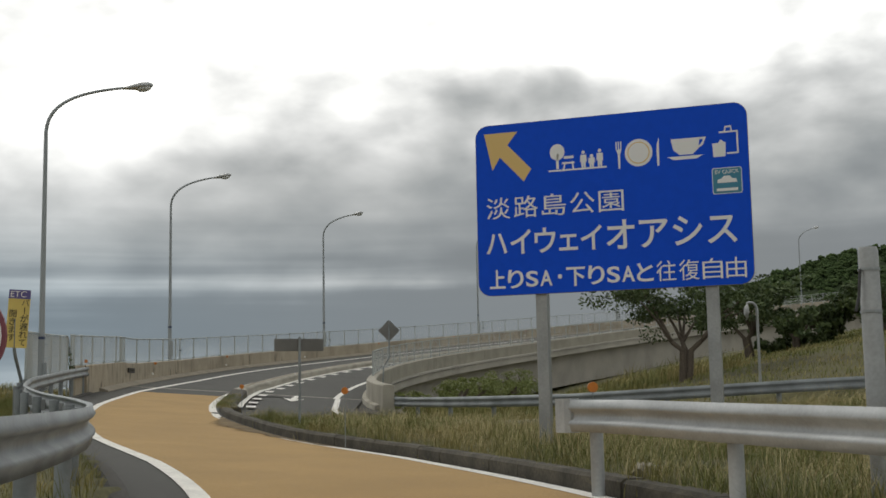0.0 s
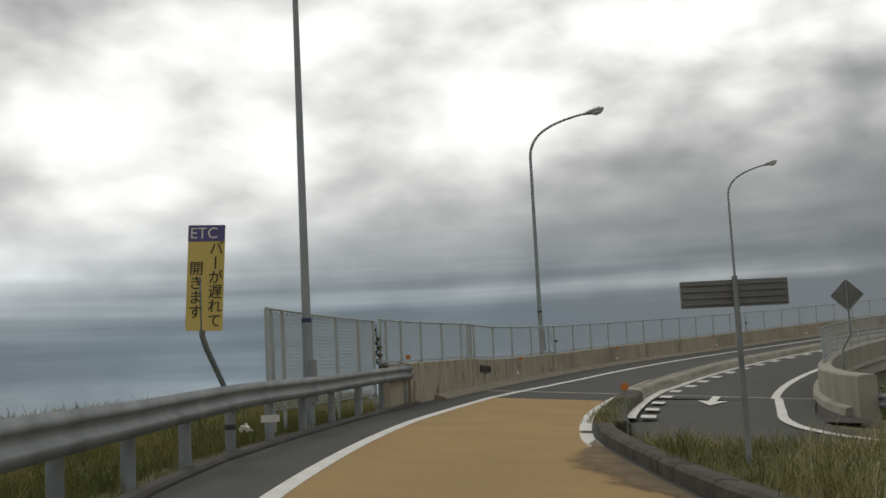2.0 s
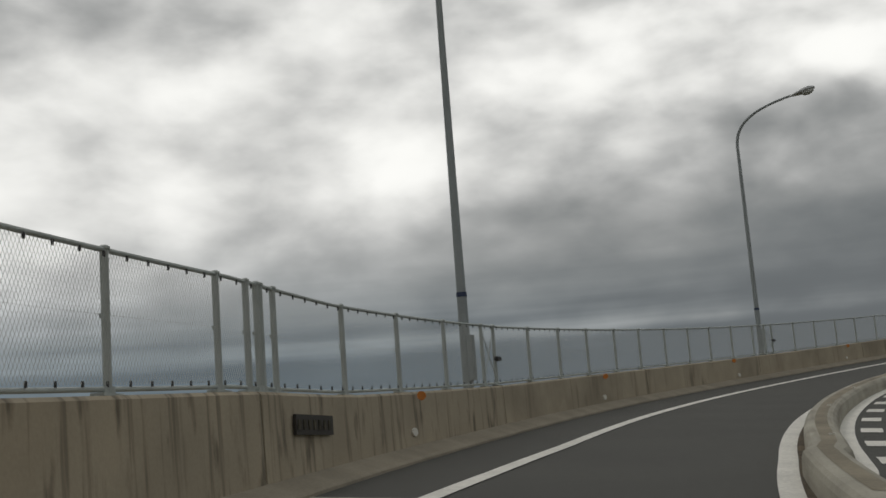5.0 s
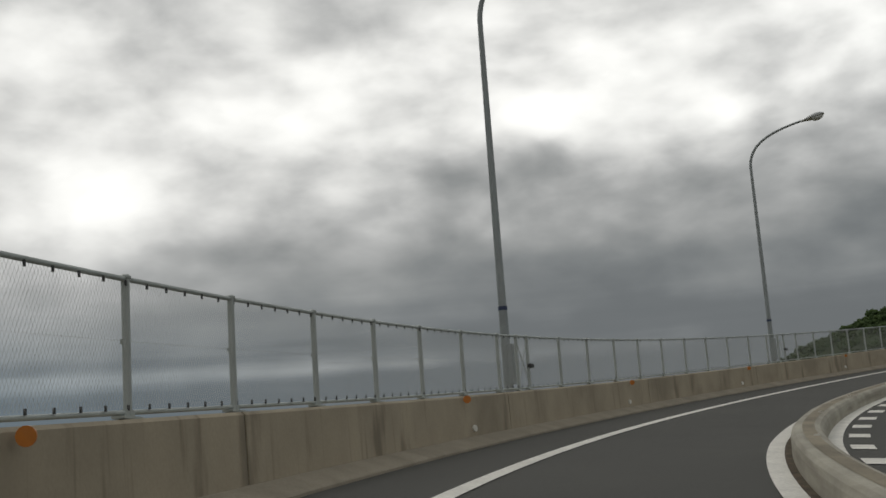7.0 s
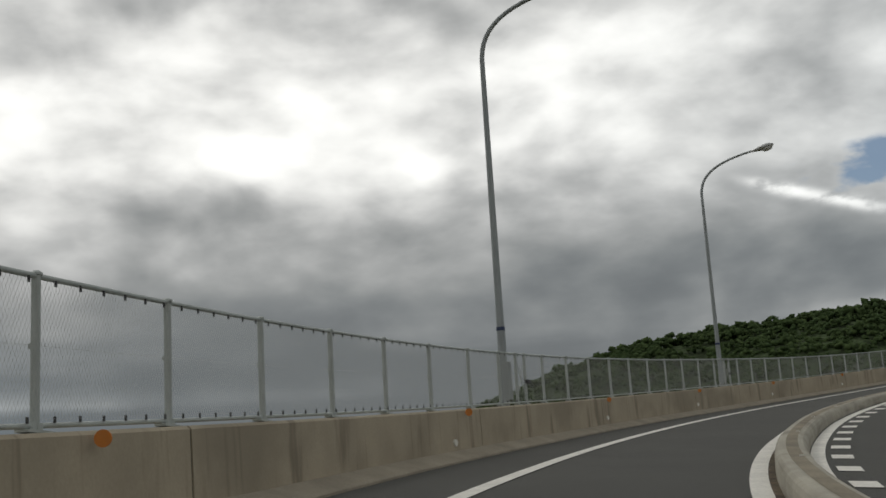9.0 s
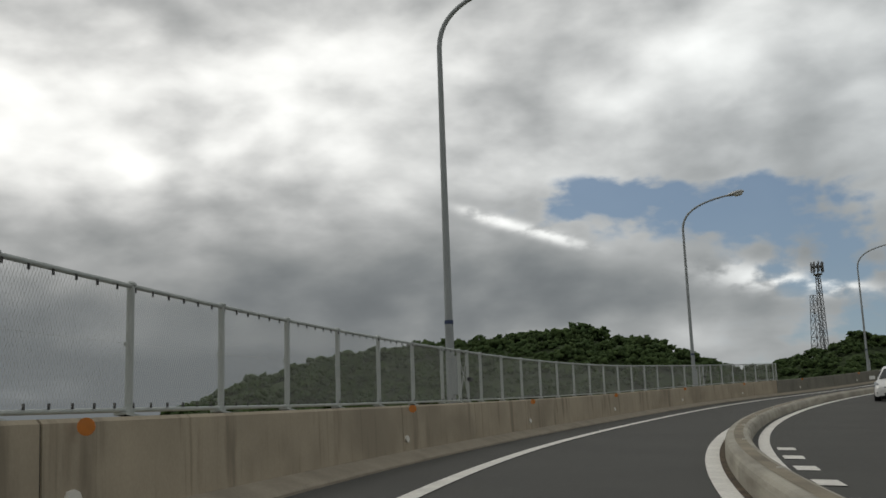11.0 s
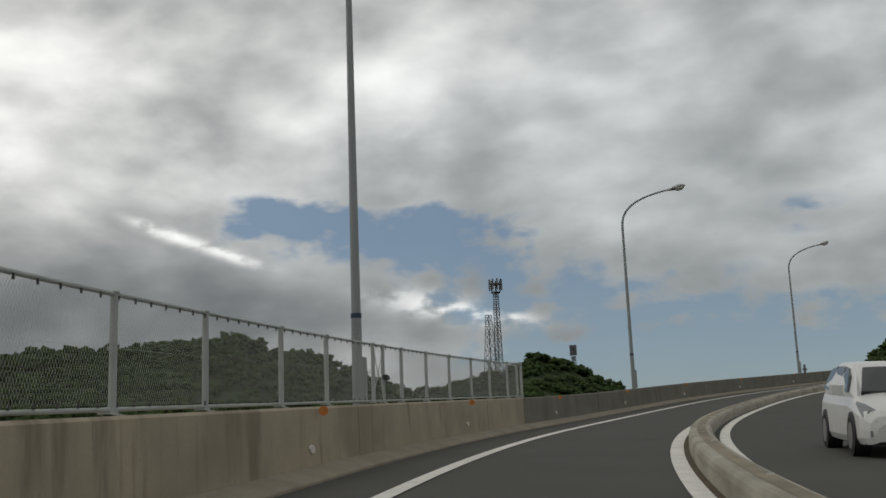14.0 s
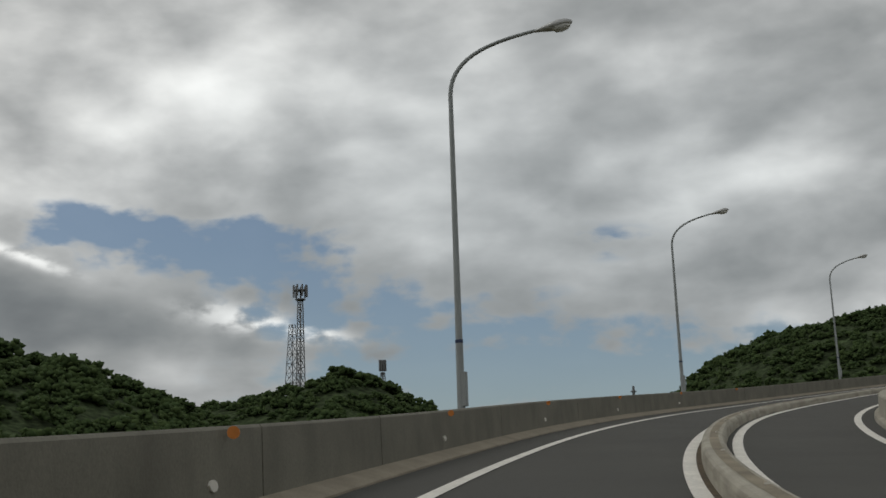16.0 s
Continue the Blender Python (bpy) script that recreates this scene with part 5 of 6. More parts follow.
# grey post beside the right-hand rail, with cable clamps
gp = thing("steel_post", (3.42, 9.75, 0.6), "thick grey steel post with cable clamps", "post")
Geo().tube([(3.42, 9.75, 0.3), (3.42, 9.75, 2.42), (3.42, 9.75, 2.45)], [0.082, 0.08, 0.07], 16).ob("tube", M_GALV, gp, smooth=True)
for z in (1.93, 2.27):
    Geo().tube([(3.42, 9.75, z - 0.012), (3.42, 9.75, z + 0.012)], 0.087, 16).ob("clamp", M_POLE, gp)
Geo().tube([(3.33, 9.7, 2.27), (3.31, 9.7, 2.05), (3.28, 9.7, 1.93)], 0.012, 6).ob("cable", M_BLACK, gp)

# convex mirror post on the far verge
mp = Vector((9.6, 37.4, 1.9))
mir = thing("road_mirror", mp, "back of a round traffic mirror on a grey post", "traffic mirror")
Geo().tube([mp + Vector((0, 0, -0.4)), mp + Vector((0, 0, 1.95)), mp + Vector((-0.03, 0, 2.08)), mp + Vector((-0.12, 0, 2.16)), mp + Vector((-0.24, 0, 2.17)), mp + Vector((-0.31, 0, 2.12))], 0.042, 10).ob("post", M_GALV, mir, smooth=True)
Geo().tube([mp + Vector((-0.30, 0.0, 1.90)), mp + Vector((-0.38, 0.0, 1.90))], [0.24, 0.12], 20).ob("mirror_back", M_GALV, mir, smooth=True)

# rubbish and stones beside the road
c = at(6.0, -3.66, 0.24)
stone = Geo()
for k in range(5):
    a = 2 * math.pi * k / 5
    stone.box(pose(c.x + 0.07 * math.cos(a), c.y + 0.05 * math.sin(a), c.z, 17 * k, 11 * k, 40 * k), 0.17, 0.12, 0.12, 0.03)
tagged(stone.ob("stone", M_KERB), "pale broken stone lying beside the kerb", "stone")
c = Vector((-10.69, 30.92, 1.42))
bag = Geo()
for dx, dy, dz, tilt, wide in ((0, 0, 0, 8, 0.10), (0.07, -0.02, -0.02, 35, 0.08), (-0.06, 0.02, -0.03, 62, 0.07), (0.02, 0.03, 0.03, 50, 0.06), (0.11, 0.01, -0.04, 20, 0.05)):
    bag.box(pose(c.x + dx, c.y + dy, c.z + dz, tilt, tilt * 1.7, tilt * 3.1), wide, wide * 0.8, wide * 0.45, wide * 0.15)
tagged(bag.ob("plastic_bag", M_PALE), "crumpled pale plastic bag lying in the grass", "litter")
c = Vector((-10.05, 30.5, 1.53))
tagged(Geo().box(pose(*c, 0, 0, math.degrees(heading(24)) + 5), 0.26, 0.02, 0.10).ob("rail_tag", M_PALE), "small pale plate fixed low on the rail post", "plate")


# round sign beside the outer rail
rs = Vector((-3.02, 7.55, 1.74))
rsg = thing("round_sign", (rs.x, rs.y, 0.0), "round white road sign with a red rim on a grey post", "road sign")
Geo().tube([(rs.x, rs.y + 0.02, rs.z), (rs.x, rs.y, rs.z)], 0.30, 32).ob("rim", M_RED, rsg)
Geo().tube([(rs.x, rs.y - 0.004, rs.z), (rs.x, rs.y - 0.008, rs.z)], 0.272, 32).ob("face", M_SIGNWHITE, rsg)
Geo().tube([(rs.x, rs.y + 0.05, rs.z + 0.2), (rs.x, rs.y + 0.05, -0.2)], 0.03, 10).ob("post", M_RAIL, rsg, smooth=True)

# ---- plants ----
rng = np.random.default_rng(7)


def blades(name, xs, ys, zs, low, high, wide, lean, material, label, cat):
    """Bent grass blades, one object."""
    n = len(xs)
    h = rng.uniform(low, high, n) * rng.uniform(0.6, 1.0, n)
    h *= 0.85 + 0.75 * np.array([noise.noise(Vector((a * 0.8, b * 0.8, 4.0))) for a, b in zip(xs, ys)])
    a = rng.uniform(0, 2 * np.pi, n)
    w = rng.uniform(0.6, 1.2, n) * wide
    lx, ly = np.cos(a + 1.3) * h * lean * rng.uniform(0.2, 1, n) + 0.12 * h, np.sin(a + 1.3) * h * lean * rng.uniform(0.2, 1, n)
    cx, cy = np.cos(a) * w / 2, np.sin(a) * w / 2
    V = np.empty((n, 5, 3))
    V[:, 0] = np.stack([xs - cx, ys - cy, zs - 0.03], 1)
    V[:, 1] = np.stack([xs + cx, ys + cy, zs - 0.03], 1)
    V[:, 2] = np.stack([xs + cx * 0.8 + lx * 0.35, ys + cy * 0.8 + ly * 0.35, zs + h * 0.6], 1)
    V[:, 3] = np.stack([xs - cx * 0.8 + lx * 0.35, ys - cy * 0.8 + ly * 0.35, zs + h * 0.6], 1)
    V[:, 4] = np.stack([xs + lx, ys + ly, zs + h], 1)
    k = np.arange(n)[:, None] * 5
    quads = (k + np.array([[0, 1, 2, 3]])).tolist()
    tris = (k + np.array([[3, 2, 4]])).tolist()
    me = bpy.data.meshes.new(name)
    me.from_pydata(V.reshape(-1, 3).tolist(), [], quads + tris)
    me.materials.append(material)
    return tagged(new(name, me), label, cat, kind="stuff")


def scatter(n, x0, x1, y0, y1, keep):
    x, y = rng.uniform(x0, x1, n), rng.uniform(y0, y1, n)
    i = np.argmin((x[:, None] - _x[None, ::2]) ** 2 + (y[:, None] - _y[None, ::2]) ** 2, axis=1) * 2
    d = -(x - _x[i]) * np.cos(_h[i]) - (y - _y[i]) * np.sin(_h[i])
    s = ST[i]
    br = np.min(np.hypot(x[:, None] - np.array([b[0] for b in BR])[None], y[:, None] - np.array([b[1] for b in BR])[None]), axis=1)
    ok = keep(x, y, s, d) & (br > 2.3)
    clump = np.array([noise.noise(Vector((a * 0.9, b * 0.9, 0))) for a, b in zip(x, y)])
    ok &= clump > rng.uniform(-0.9, 0.1, n)
    x, y = x[ok], y[ok]
    return x, y, ground_z(x, y)


island = lambda x, y, s, d: (d < table(RIGHT_LINE, s) - 0.50) & (s < np.where(d > -3.2, 29.0, 33.0)) & (s > -12) & (d > -14)
x, y, z = scatter(290000, -8, 9, 3, 38, island)
blades("grass_island", x, y, z, 0.12, 0.40, 0.006, 1.5, M_GRASS, "long dry green and straw-coloured grass on the island", "grass")
x, y, z = scatter(24000, -3, 9, 8, 34, lambda x, y, s, d: island(x, y, s, d) & (d < -3.0))
blades("tall_grass", x, y, z, 0.26, 0.55, 0.007, 1.2, M_DRY, "taller pale seeding grass stalks", "grass")
edge = lambda x, y, s, d: (d < table(RIGHT_LINE, s) - 0.22) & (d > table(RIGHT_LINE, s) - 0.75) & (s < 26) & (s > -6)
x, y, z = scatter(110000, -8, 4, 0, 36, edge)
blades("kerb_grass", x, y, np.maximum(z, 0.0) + 0.05, 0.12, 0.40, 0.010, 1.2, M_GRASS, "weeds hanging over the kerb", "grass")
x, y, z = scatter(110000, 0, 45, 20, 80, lambda x, y, s, d: d < -8.5)
blades("field_grass", x, y, z, 0.10, 0.26, 0.03, 0.8, M_GRASS, "rough meadow grass on the slope", "grass")
x, y, z = scatter(120000, -16, -2, -6, 44, lambda x, y, s, d: (d > table(LEFT_EDGE, s) + 0.25) & (d < 9) & (s < 43))
blades("verge_grass", x, y, z, 0.10, 0.34, 0.008, 1.3, M_VERGE, "rough olive grass on the outer verge", "grass")
x, y, z = scatter(260000, -13, -3, 8, 42, lambda x, y, s, d: (d > table(LEFT_EDGE, s) + 0.45) & (d < table(LEFT_EDGE, s) + 3.0) & (s > 12) & (s < 38))
blades("verge_grass", x, y, z, 0.14, 0.44, 0.006, 1.1, M_VERGE, "dense yellow-green grass behind the guard rail", "grass")
x, y, z = scatter(70000, -34, -7, 14, 64, lambda x, y, s, d: (d > 6.0) & (d < 26) & (s < 60))
blades("verge_meadow", x, y, z, 0.25, 0.6, 0.03, 0.9, M_GRASS, "rough yellow-green meadow beyond the guard rail", "grass")
x, y, z = scatter(40000, -12, 12, 40, 62, lambda x, y, s, d: (d < -8.4) & (s > 41))
blades("bank_weeds", x, y, z, 0.3, 0.95, 0.03, 0.8, M_GRASS, "tall green weeds on the bank beside the viaduct", "grass")
# weeds on the median's nose
sx = rng.uniform(30.5, 40, 1300)
pts = [at(float(q), float(w), 0.2) for q, w in zip(sx, rng.normal(-1.85, 0.16, 1300))]
blades("median_weeds", np.array([p.x for p in pts]), np.array([p.y for p in pts]), np.array([p.z for p in pts]), 0.04, 0.14, 0.010, 1.2, M_GRASS, "weeds growing on the kerb's nose", "weeds")


def leaf_cloud(centres, radii, count, size):
    """Small leaf faces gathered round limb ends."""
    V, F = [], []
    for (cx, cy, cz), r in zip(centres, radii):
        for _ in range(count):
            v = rng.normal(size=3)
            v = v / np.linalg.norm(v) * r * rng.uniform(0.35, 1.0)
            p = np.array([cx, cy, cz]) + v * np.array([1, 1, 0.55])
            a, b = rng.normal(size=3), rng.normal(size=3)
            a /= np.linalg.norm(a)
            b = np.cross(a, b)
            b /= np.linalg.norm(b)
            q = size * rng.uniform(0.6, 1.3)
            n = len(V)
            V += [p - a * q, p + b * q * 0.45, p + a * q, p - b * q * 0.45]
            F.append((n, n + 1, n + 2, n + 3))
    return V, F


def tree(name, base, height, spread, label, lean=0.0, leaf=0.16, clusters=46, per=90, leaves=None, low=0.28):
    t = thing(name, base, label, "tree")
    base = Vector(base)
    g, ends = Geo(), []
    fork = base + Vector((lean * 0.3, 0, height * 0.22))
    for k in range(3):
        a = rng.uniform(0, 6.28)
        mid = fork + Vector((math.cos(a) * spread * 0.12, math.sin(a) * spread * 0.12, height * 0.1))
        g.tube([base + Vector((0.12 * math.cos(a), 0.12 * math.sin(a), -0.3)), fork.lerp(mid, 0.3), mid], [0.15, 0.11, 0.09], 8)
        for j in range(4):
            w = a + rng.uniform(-1.1, 1.1)
            tip = mid + Vector((math.cos(w) * spread * rng.uniform(0.2, 0.45) + lean * 0.4, math.sin(w) * spread * rng.uniform(0.2, 0.45), height * rng.uniform(0.18, 0.5)))
            g.tube([mid, mid.lerp(tip, 0.5) + Vector((0, 0, 0.1)), tip], [0.075, 0.045, 0.02], 6)
            ends.append(tip)
    g.ob("trunk", M_BARK, t, smooth=True)
    centres, radii = [], []
    for k in range(clusters):
        e = ends[k % len(ends)]
        off = rng.normal(size=3) * np.array([spread * 0.20, spread * 0.20, height * 0.09])
        centres.append((e.x + off[0], e.y + off[1], max(e.z + off[2] + 0.1, base.z + height * 0.28) if low > 0.2 else base.z + height * rng.uniform(low, 0.9)))
        radii.append(rng.uniform(0.28, 0.62) * spread / 3.0)
    V, F = leaf_cloud(centres, radii, per, leaf)
    me = bpy.data.meshes.new("crown")
    me.from_pydata([tuple(np.array(v) - np.array(base)) for v in V], [], F)
    me.materials.append(leaves or M_LEAF)
    o = new("crown", me)
    o.parent = t
    return t


def on_land(x, y):
    return (x, y, float(ground_z(np.array([x]), np.array([y]))[0]))


tree("tree", on_land(8.9, 45.5), 4.6, 4.6, "spreading dark green tree on the grassy bank", 0.35, 0.085, 84, 120)
tree("tree", on_land(15.0, 60.0), 3.9, 3.2, "slim leaning tree with a thin trunk", -0.6, clusters=34)
for k in range(11):
    xx, yy = 17.5 + k * 2.6 + rng.uniform(-0.6, 0.6), 58 + 0.2 * k + rng.uniform(-2, 3)
    tree("shrub", on_land(xx, yy), rng.uniform(2.0, 2.8), 3.2, "dense dark evergreen shrub at the field's edge", 0.0, 0.16, 60, 90, None, 0.06)
for k in range(7):
    c = at(50 + 2.6 * k, -9.4 - 1.3 * (k % 3) - 0.25 * k)
    tree("shrub", on_land(c.x, c.y), 1.2 + 0.14 * k + 0.3 * (k % 2), 2.0 + 0.12 * k, "yellow-green bush on the bank below the viaduct", 0.0, 0.06, 30, 130, M_BUSH, 0.05)

# plants over the outer rail and a vine on the fence's end
c = at(12, 5.6)
xs, ys = rng.uniform(-1.8, 1.8, 700), rng.uniform(-6, 6, 700)
px_ = np.array([at(14 + b, 5.4 + 0.4 * a).x for a, b in zip(xs, ys)])
py_ = np.array([at(14 + b, 5.4 + 0.4 * a).y for a, b in zip(xs, ys)])
blades("verge_weeds", px_, py_, ground_z(px_, py_), 0.9, 1.55, 0.03, 0.35, M_GRASS, "tall weeds above the guard rail", "weeds")
vine = thing("vine", at(36.6, 3.5), "dark climbing vine on the fence's end", "climbing plant")
vb = low_place(36.6, 3.5, 0.0)
cs = [(vb.x + rng.normal() * 0.05, vb.y + rng.normal() * 0.05, vb.z + 0.45 + 1.2 * (k / 14) ** 1.3) for k in range(14)]
V, F = leaf_cloud(cs, [0.20 - 0.0135 * k for k in range(14)], 13, 0.055)
me = bpy.data.meshes.new("leaves")
me.from_pydata([tuple(np.array(v) - np.array(vine.location)) for v in V], [], F)
me.materials.append(M_LEAF)
o = new("leaves", me)
o.parent = vine
g = Geo()
g.tube([vb + Vector((0, 0, 0.0)), vb + Vector((0.04, 0, 0.8)), vb + Vector((-0.03, 0, 1.7))], 0.012, 5)
g.ob("stem", M_BARK, vine)

# ---- wooded hills ----


def wooded_hill(crest, foot, label, crowns, size, seed):
    """crest: the skyline's bare-ground points; trees stand on the near slope and the crest. foot: how far the slope runs towards the eye."""
    r = np.random.default_rng(seed)
    C = np.array(crest, float)
    seg = np.r_[0, np.cumsum(np.hypot(*np.diff(C[:, :2], axis=0).T))]
    centre = np.array([25.0, 120.0])

    def place(u, w):
        x, y, z = (np.interp(u, seg, C[:, k]) for k in range(3))
        way = centre - np.stack([x, y], -1)
        way = way / np.linalg.norm(way, axis=-1, keepdims=True)
        fall = np.where(w > 0, np.abs(w) ** 1.25, np.abs(w) * 1.1)
        low = -20.0
        return np.stack([x + way[..., 0] * w * foot, y + way[..., 1] * w * foot, low + (z - low) * (1 - np.clip(fall, 0, 1))], -1)

    nu, nw = 60, 16
    U, W = np.meshgrid(np.linspace(0, seg[-1], nu), np.linspace(-0.6, 1.0, nw))
    P = place(U.ravel(), W.ravel())
    P[:, 2] += np.array([2.0 * noise.noise(Vector(p) * 0.03) for p in P.tolist()]) * 0.6 + 0.5
    faces = [(j * nu + i, j * nu + i + 1, (j + 1) * nu + i + 1, (j + 1) * nu + i) for j in range(nw - 1) for i in range(nu - 1)]
    hill = thing("wooded_hill", (float(C[len(C) // 2, 0]), float(C[len(C) // 2, 1]), -20), label, "wooded hill", kind="stuff")
    me = bpy.data.meshes.new("slope")
    me.from_pydata([tuple(p - np.array(hill.location)) for p in P], [], faces)
    me.materials.append(M_WOODFLOOR)
    o = new("slope", me)
    o.parent = hill
    # crowns out of many small leaf clumps
    ico = [(0, 0, 1), (1, 0, 0), (0, 1, 0), (-1, 0, 0), (0, -1, 0), (0, 0, -0.6)]
    icf = [(0, 1, 2), (0, 2, 3), (0, 3, 4), (0, 4, 1), (5, 2, 1), (5, 3, 2), (5, 4, 3), (5, 1, 4)]
    ico, icf = np.array(ico), np.array(icf)
    u, w = r.uniform(0, seg[-1], crowns), r.uniform(-0.10, 0.85, crowns) ** 1.0
    on_top = int(crowns * 0.22)
    w[:on_top] = r.uniform(-0.05, 0.03, on_top)
    base = place(u, w)
    rad = size * r.uniform(0.55, 1.25, crowns) * np.where(r.uniform(size=crowns) > 0.9, 1.35, 1.0)
    V, F, n = [], [], 0
    for p, q in zip(base, rad):
        k = 28
        v = r.normal(size=(k, 3))
        v /= np.linalg.norm(v, axis=1, keepdims=True)
        v[:, 2] = np.abs(v[:, 2]) * 0.9
        c = p + v * q * r.uniform(0.6, 1.0, (k, 1)) * np.array([1, 1, 0.8]) + np.array([0, 0, q * 0.15])
        spin = np.linalg.qr(r.normal(size=(k, 3, 3)))[0]
        clump = np.einsum("ij,kjl->kil", ico.astype(float), spin) * (q * r.uniform(0.18, 0.38, (k, 1, 1))) * r.uniform(0.6, 1.35, (k, 6, 1)) * np.array([1, 1, 0.8]) + c[:, None]
        V.append(clump.reshape(-1, 3))
        F.append((icf[None] + 6 * np.arange(k)[:, None, None] + n).reshape(-1, 3))
        n += 6 * k
    me = bpy.data.meshes.new("tree_crowns")
    me.from_pydata((np.concatenate(V) - np.array(hill.location)).tolist(), [], np.concatenate(F).tolist())
    me.polygons.foreach_set("use_smooth", [True] * len(me.polygons))
    me.materials.append(M_WOOD)
    o = tagged(new("tree_crowns", me), kind="stuff")
    o.parent = hill


def sky_point(eye, yaw, up, dist, lower=2.6):
    a = radians(yaw)
    return (eye[0] - math.sin(a) * dist, eye[1] + math.cos(a) * dist, eye[2] + dist * math.tan(radians(up)) - lower)


E10, E13, E16 = (-0.2, 93.9, 5.9), (20.7, 123.9, 9.0), (52.7, 150.6, 12.9)
ridge = [sky_point(E10, -8, 1.6, 300), sky_point(E10, -15, 4.1, 300), sky_point(E10, -19, 5.8, 300), sky_point(E10, -24, 7.2, 300), sky_point(E10, -29, 7.6, 300), sky_point(E10, -34.6, 8.1, 300),
         sky_point(E10, -38, 7.4, 300), sky_point(E10, -41, 6.2, 300), sky_point(E16, -41.6, 5.9, 240)]
wooded_hill(ridge, 150, "dark green wooded ridge beyond the fence", 2300, 2.3, 11)
knoll = [sky_point(E16, -41, 5.9, 262, 1.9), sky_point(E16, -44, 6.3, 258, 1.9), sky_point(E16, -46.2, 6.9, 255, 1.9), sky_point(E16, -48.2, 7.6, 255, 1.9), sky_point(E16, -50, 7.2, 258, 1.9), sky_point(E16, -52, 6.0, 262, 1.9), sky_point(E16, -54.5, 4.4, 266, 1.9), sky_point(E16, -58, 1.0, 270, 1.9)]
wooded_hill(knoll, 110, "small wooded knoll below the antenna tower", 1050, 1.8, 12)
right_hill = [sky_point(E16, -60, 2.5, 380), sky_point(E16, -63.6, 5.7, 380), sky_point(E16, -66, 7.4, 380), sky_point(E16, -68.4, 8.4, 380), sky_point(E16, -71, 8.7, 380), sky_point(E16, -74, 9.3, 380), sky_point(E16, -79, 10.4, 380), sky_point(E16, -88, 11, 380)]
wooded_hill(right_hill, 170, "steep wooded hillside beyond the curve", 2700, 2.2, 13)

# ---- thin mast behind the parapet ----
mx, my, mz = sky_point((41.22, 142.55, 11.5), -61.6, 6.2, 220, 0.0)
far_mast = thing("mast", (mx, my, -20.0), "thin dark mast far behind the parapet", "mast")
Geo().tube([(mx, my, -20.0), (mx, my, mz - 3.0), (mx, my, mz)], [0.35, 0.28, 0.2], 8).ob("pole", M_TOWER, far_mast, smooth=True)
Geo().box(pose(mx, my, mz - 0.9), 0.7, 0.7, 0.25, 0.03).ob("collar", M_TOWER, far_mast)

# ---- antenna tower on the knoll ----


def lattice(name, x, y, z0, z1, half0, half1, bays, bar, label, head=0.0):
    t = thing(name, (x, y, z0), label, "antenna tower")
    corner = [(-1, -1), (1, -1), (1, 1), (-1, 1)]
    width = lambda z: half0 + (half1 - half0) * (z - z0) / (z1 - z0)
    for cx, cy in corner:
        Geo().tube([(x + cx * width(z0), y + cy * width(z0), z0), (x + cx * width(z1), y + cy * width(z1), z1)], bar, 5).ob("leg", M_TOWER, t)
    for b in range(bays):
        za, zb = z0 + (z1 - z0) * b / bays, z0 + (z1 - z0) * (b + 1) / bays
        g = Geo()
        for i in range(4):
            (ax, ay), (bx, by) = corner[i], corner[(i + 1) % 4]
            g.tube([(x + ax * width(za), y + ay * width(za), za), (x + bx * width(zb), y + by * width(zb), zb)], bar * 0.6, 4)
            g.tube([(x + bx * width(za), y + by * width(za), za), (x + ax * width(zb), y + ay * width(zb), zb)], bar * 0.6, 4)
            g.tube([(x + ax * width(zb), y + ay * width(zb), zb), (x + bx * width(zb), y + by * width(zb), zb)], bar * 0.6, 4)
        g.ob("bracing", M_TOWER, t)
    if head:
        for k, zz in enumerate((z1 - 0.2, z1 + 2.1)):
            Geo().tube([(x, y, zz - 0.12), (x, y, zz + 0.12)], head * (0.75 if not k else 0.9), 16).ob("platform", M_TOWER, t)
        for k in range(9):
            a = 2 * math.pi * k / 9
            Geo().box(pose(x + head * math.cos(a), y + head * math.sin(a), z1 + 1.9, 0, 0, math.degrees(a)), 0.25, 0.4, 3.0).ob("antenna", M_TOWER, t)
    return t


tp = sky_point(E16, -46.5, 6.0, 300, 0.0)
lattice("antenna_tower", tp[0], tp[1], tp[2], E16[2] + 300 * math.tan(radians(11.0)) - 1.0, 0.85, 0.45, 12, 0.12, "grey lattice antenna tower with a crowded head", 1.75)
tp = sky_point(E16, -46.12, 6.0, 330, 0.0)
lattice("pylon", tp[0], tp[1], tp[2], E16[2] + 330 * math.tan(radians(9.6)), 1.6, 0.6, 8, 0.10, "pale slender lattice pylon")
tp = sky_point(E16, -50.35, 6.2, 330, 0.0)
lattice("antenna_mast", tp[0], tp[1], tp[2], E16[2] + 330 * math.tan(radians(7.3)), 0.6, 0.4, 4, 0.10, "small antenna mast behind the knoll", 0.9)

# ---- white car on the oncoming lane ----
M_CARWHITE = shade("car_paint", (0.72, 0.72, 0.70), 0.25, patch=0.03, patch_scale=2.0)
M_CARGLASS = shade("car_glass", (0.035, 0.04, 0.04), 0.08, spec=0.6)
M_TYRE = shade("tyre_rubber", (0.02, 0.02, 0.02), 0.85, bump=0.2, bump_scale=40)
M_RIM = shade("alloy", (0.45, 0.45, 0.46), 0.3, 0.8)
M_HEADLIGHT = shade("headlight", (0.30, 0.32, 0.33), 0.12, 0.3)
M_DARKPLASTIC = shade("dark_plastic", (0.025, 0.025, 0.027), 0.5)


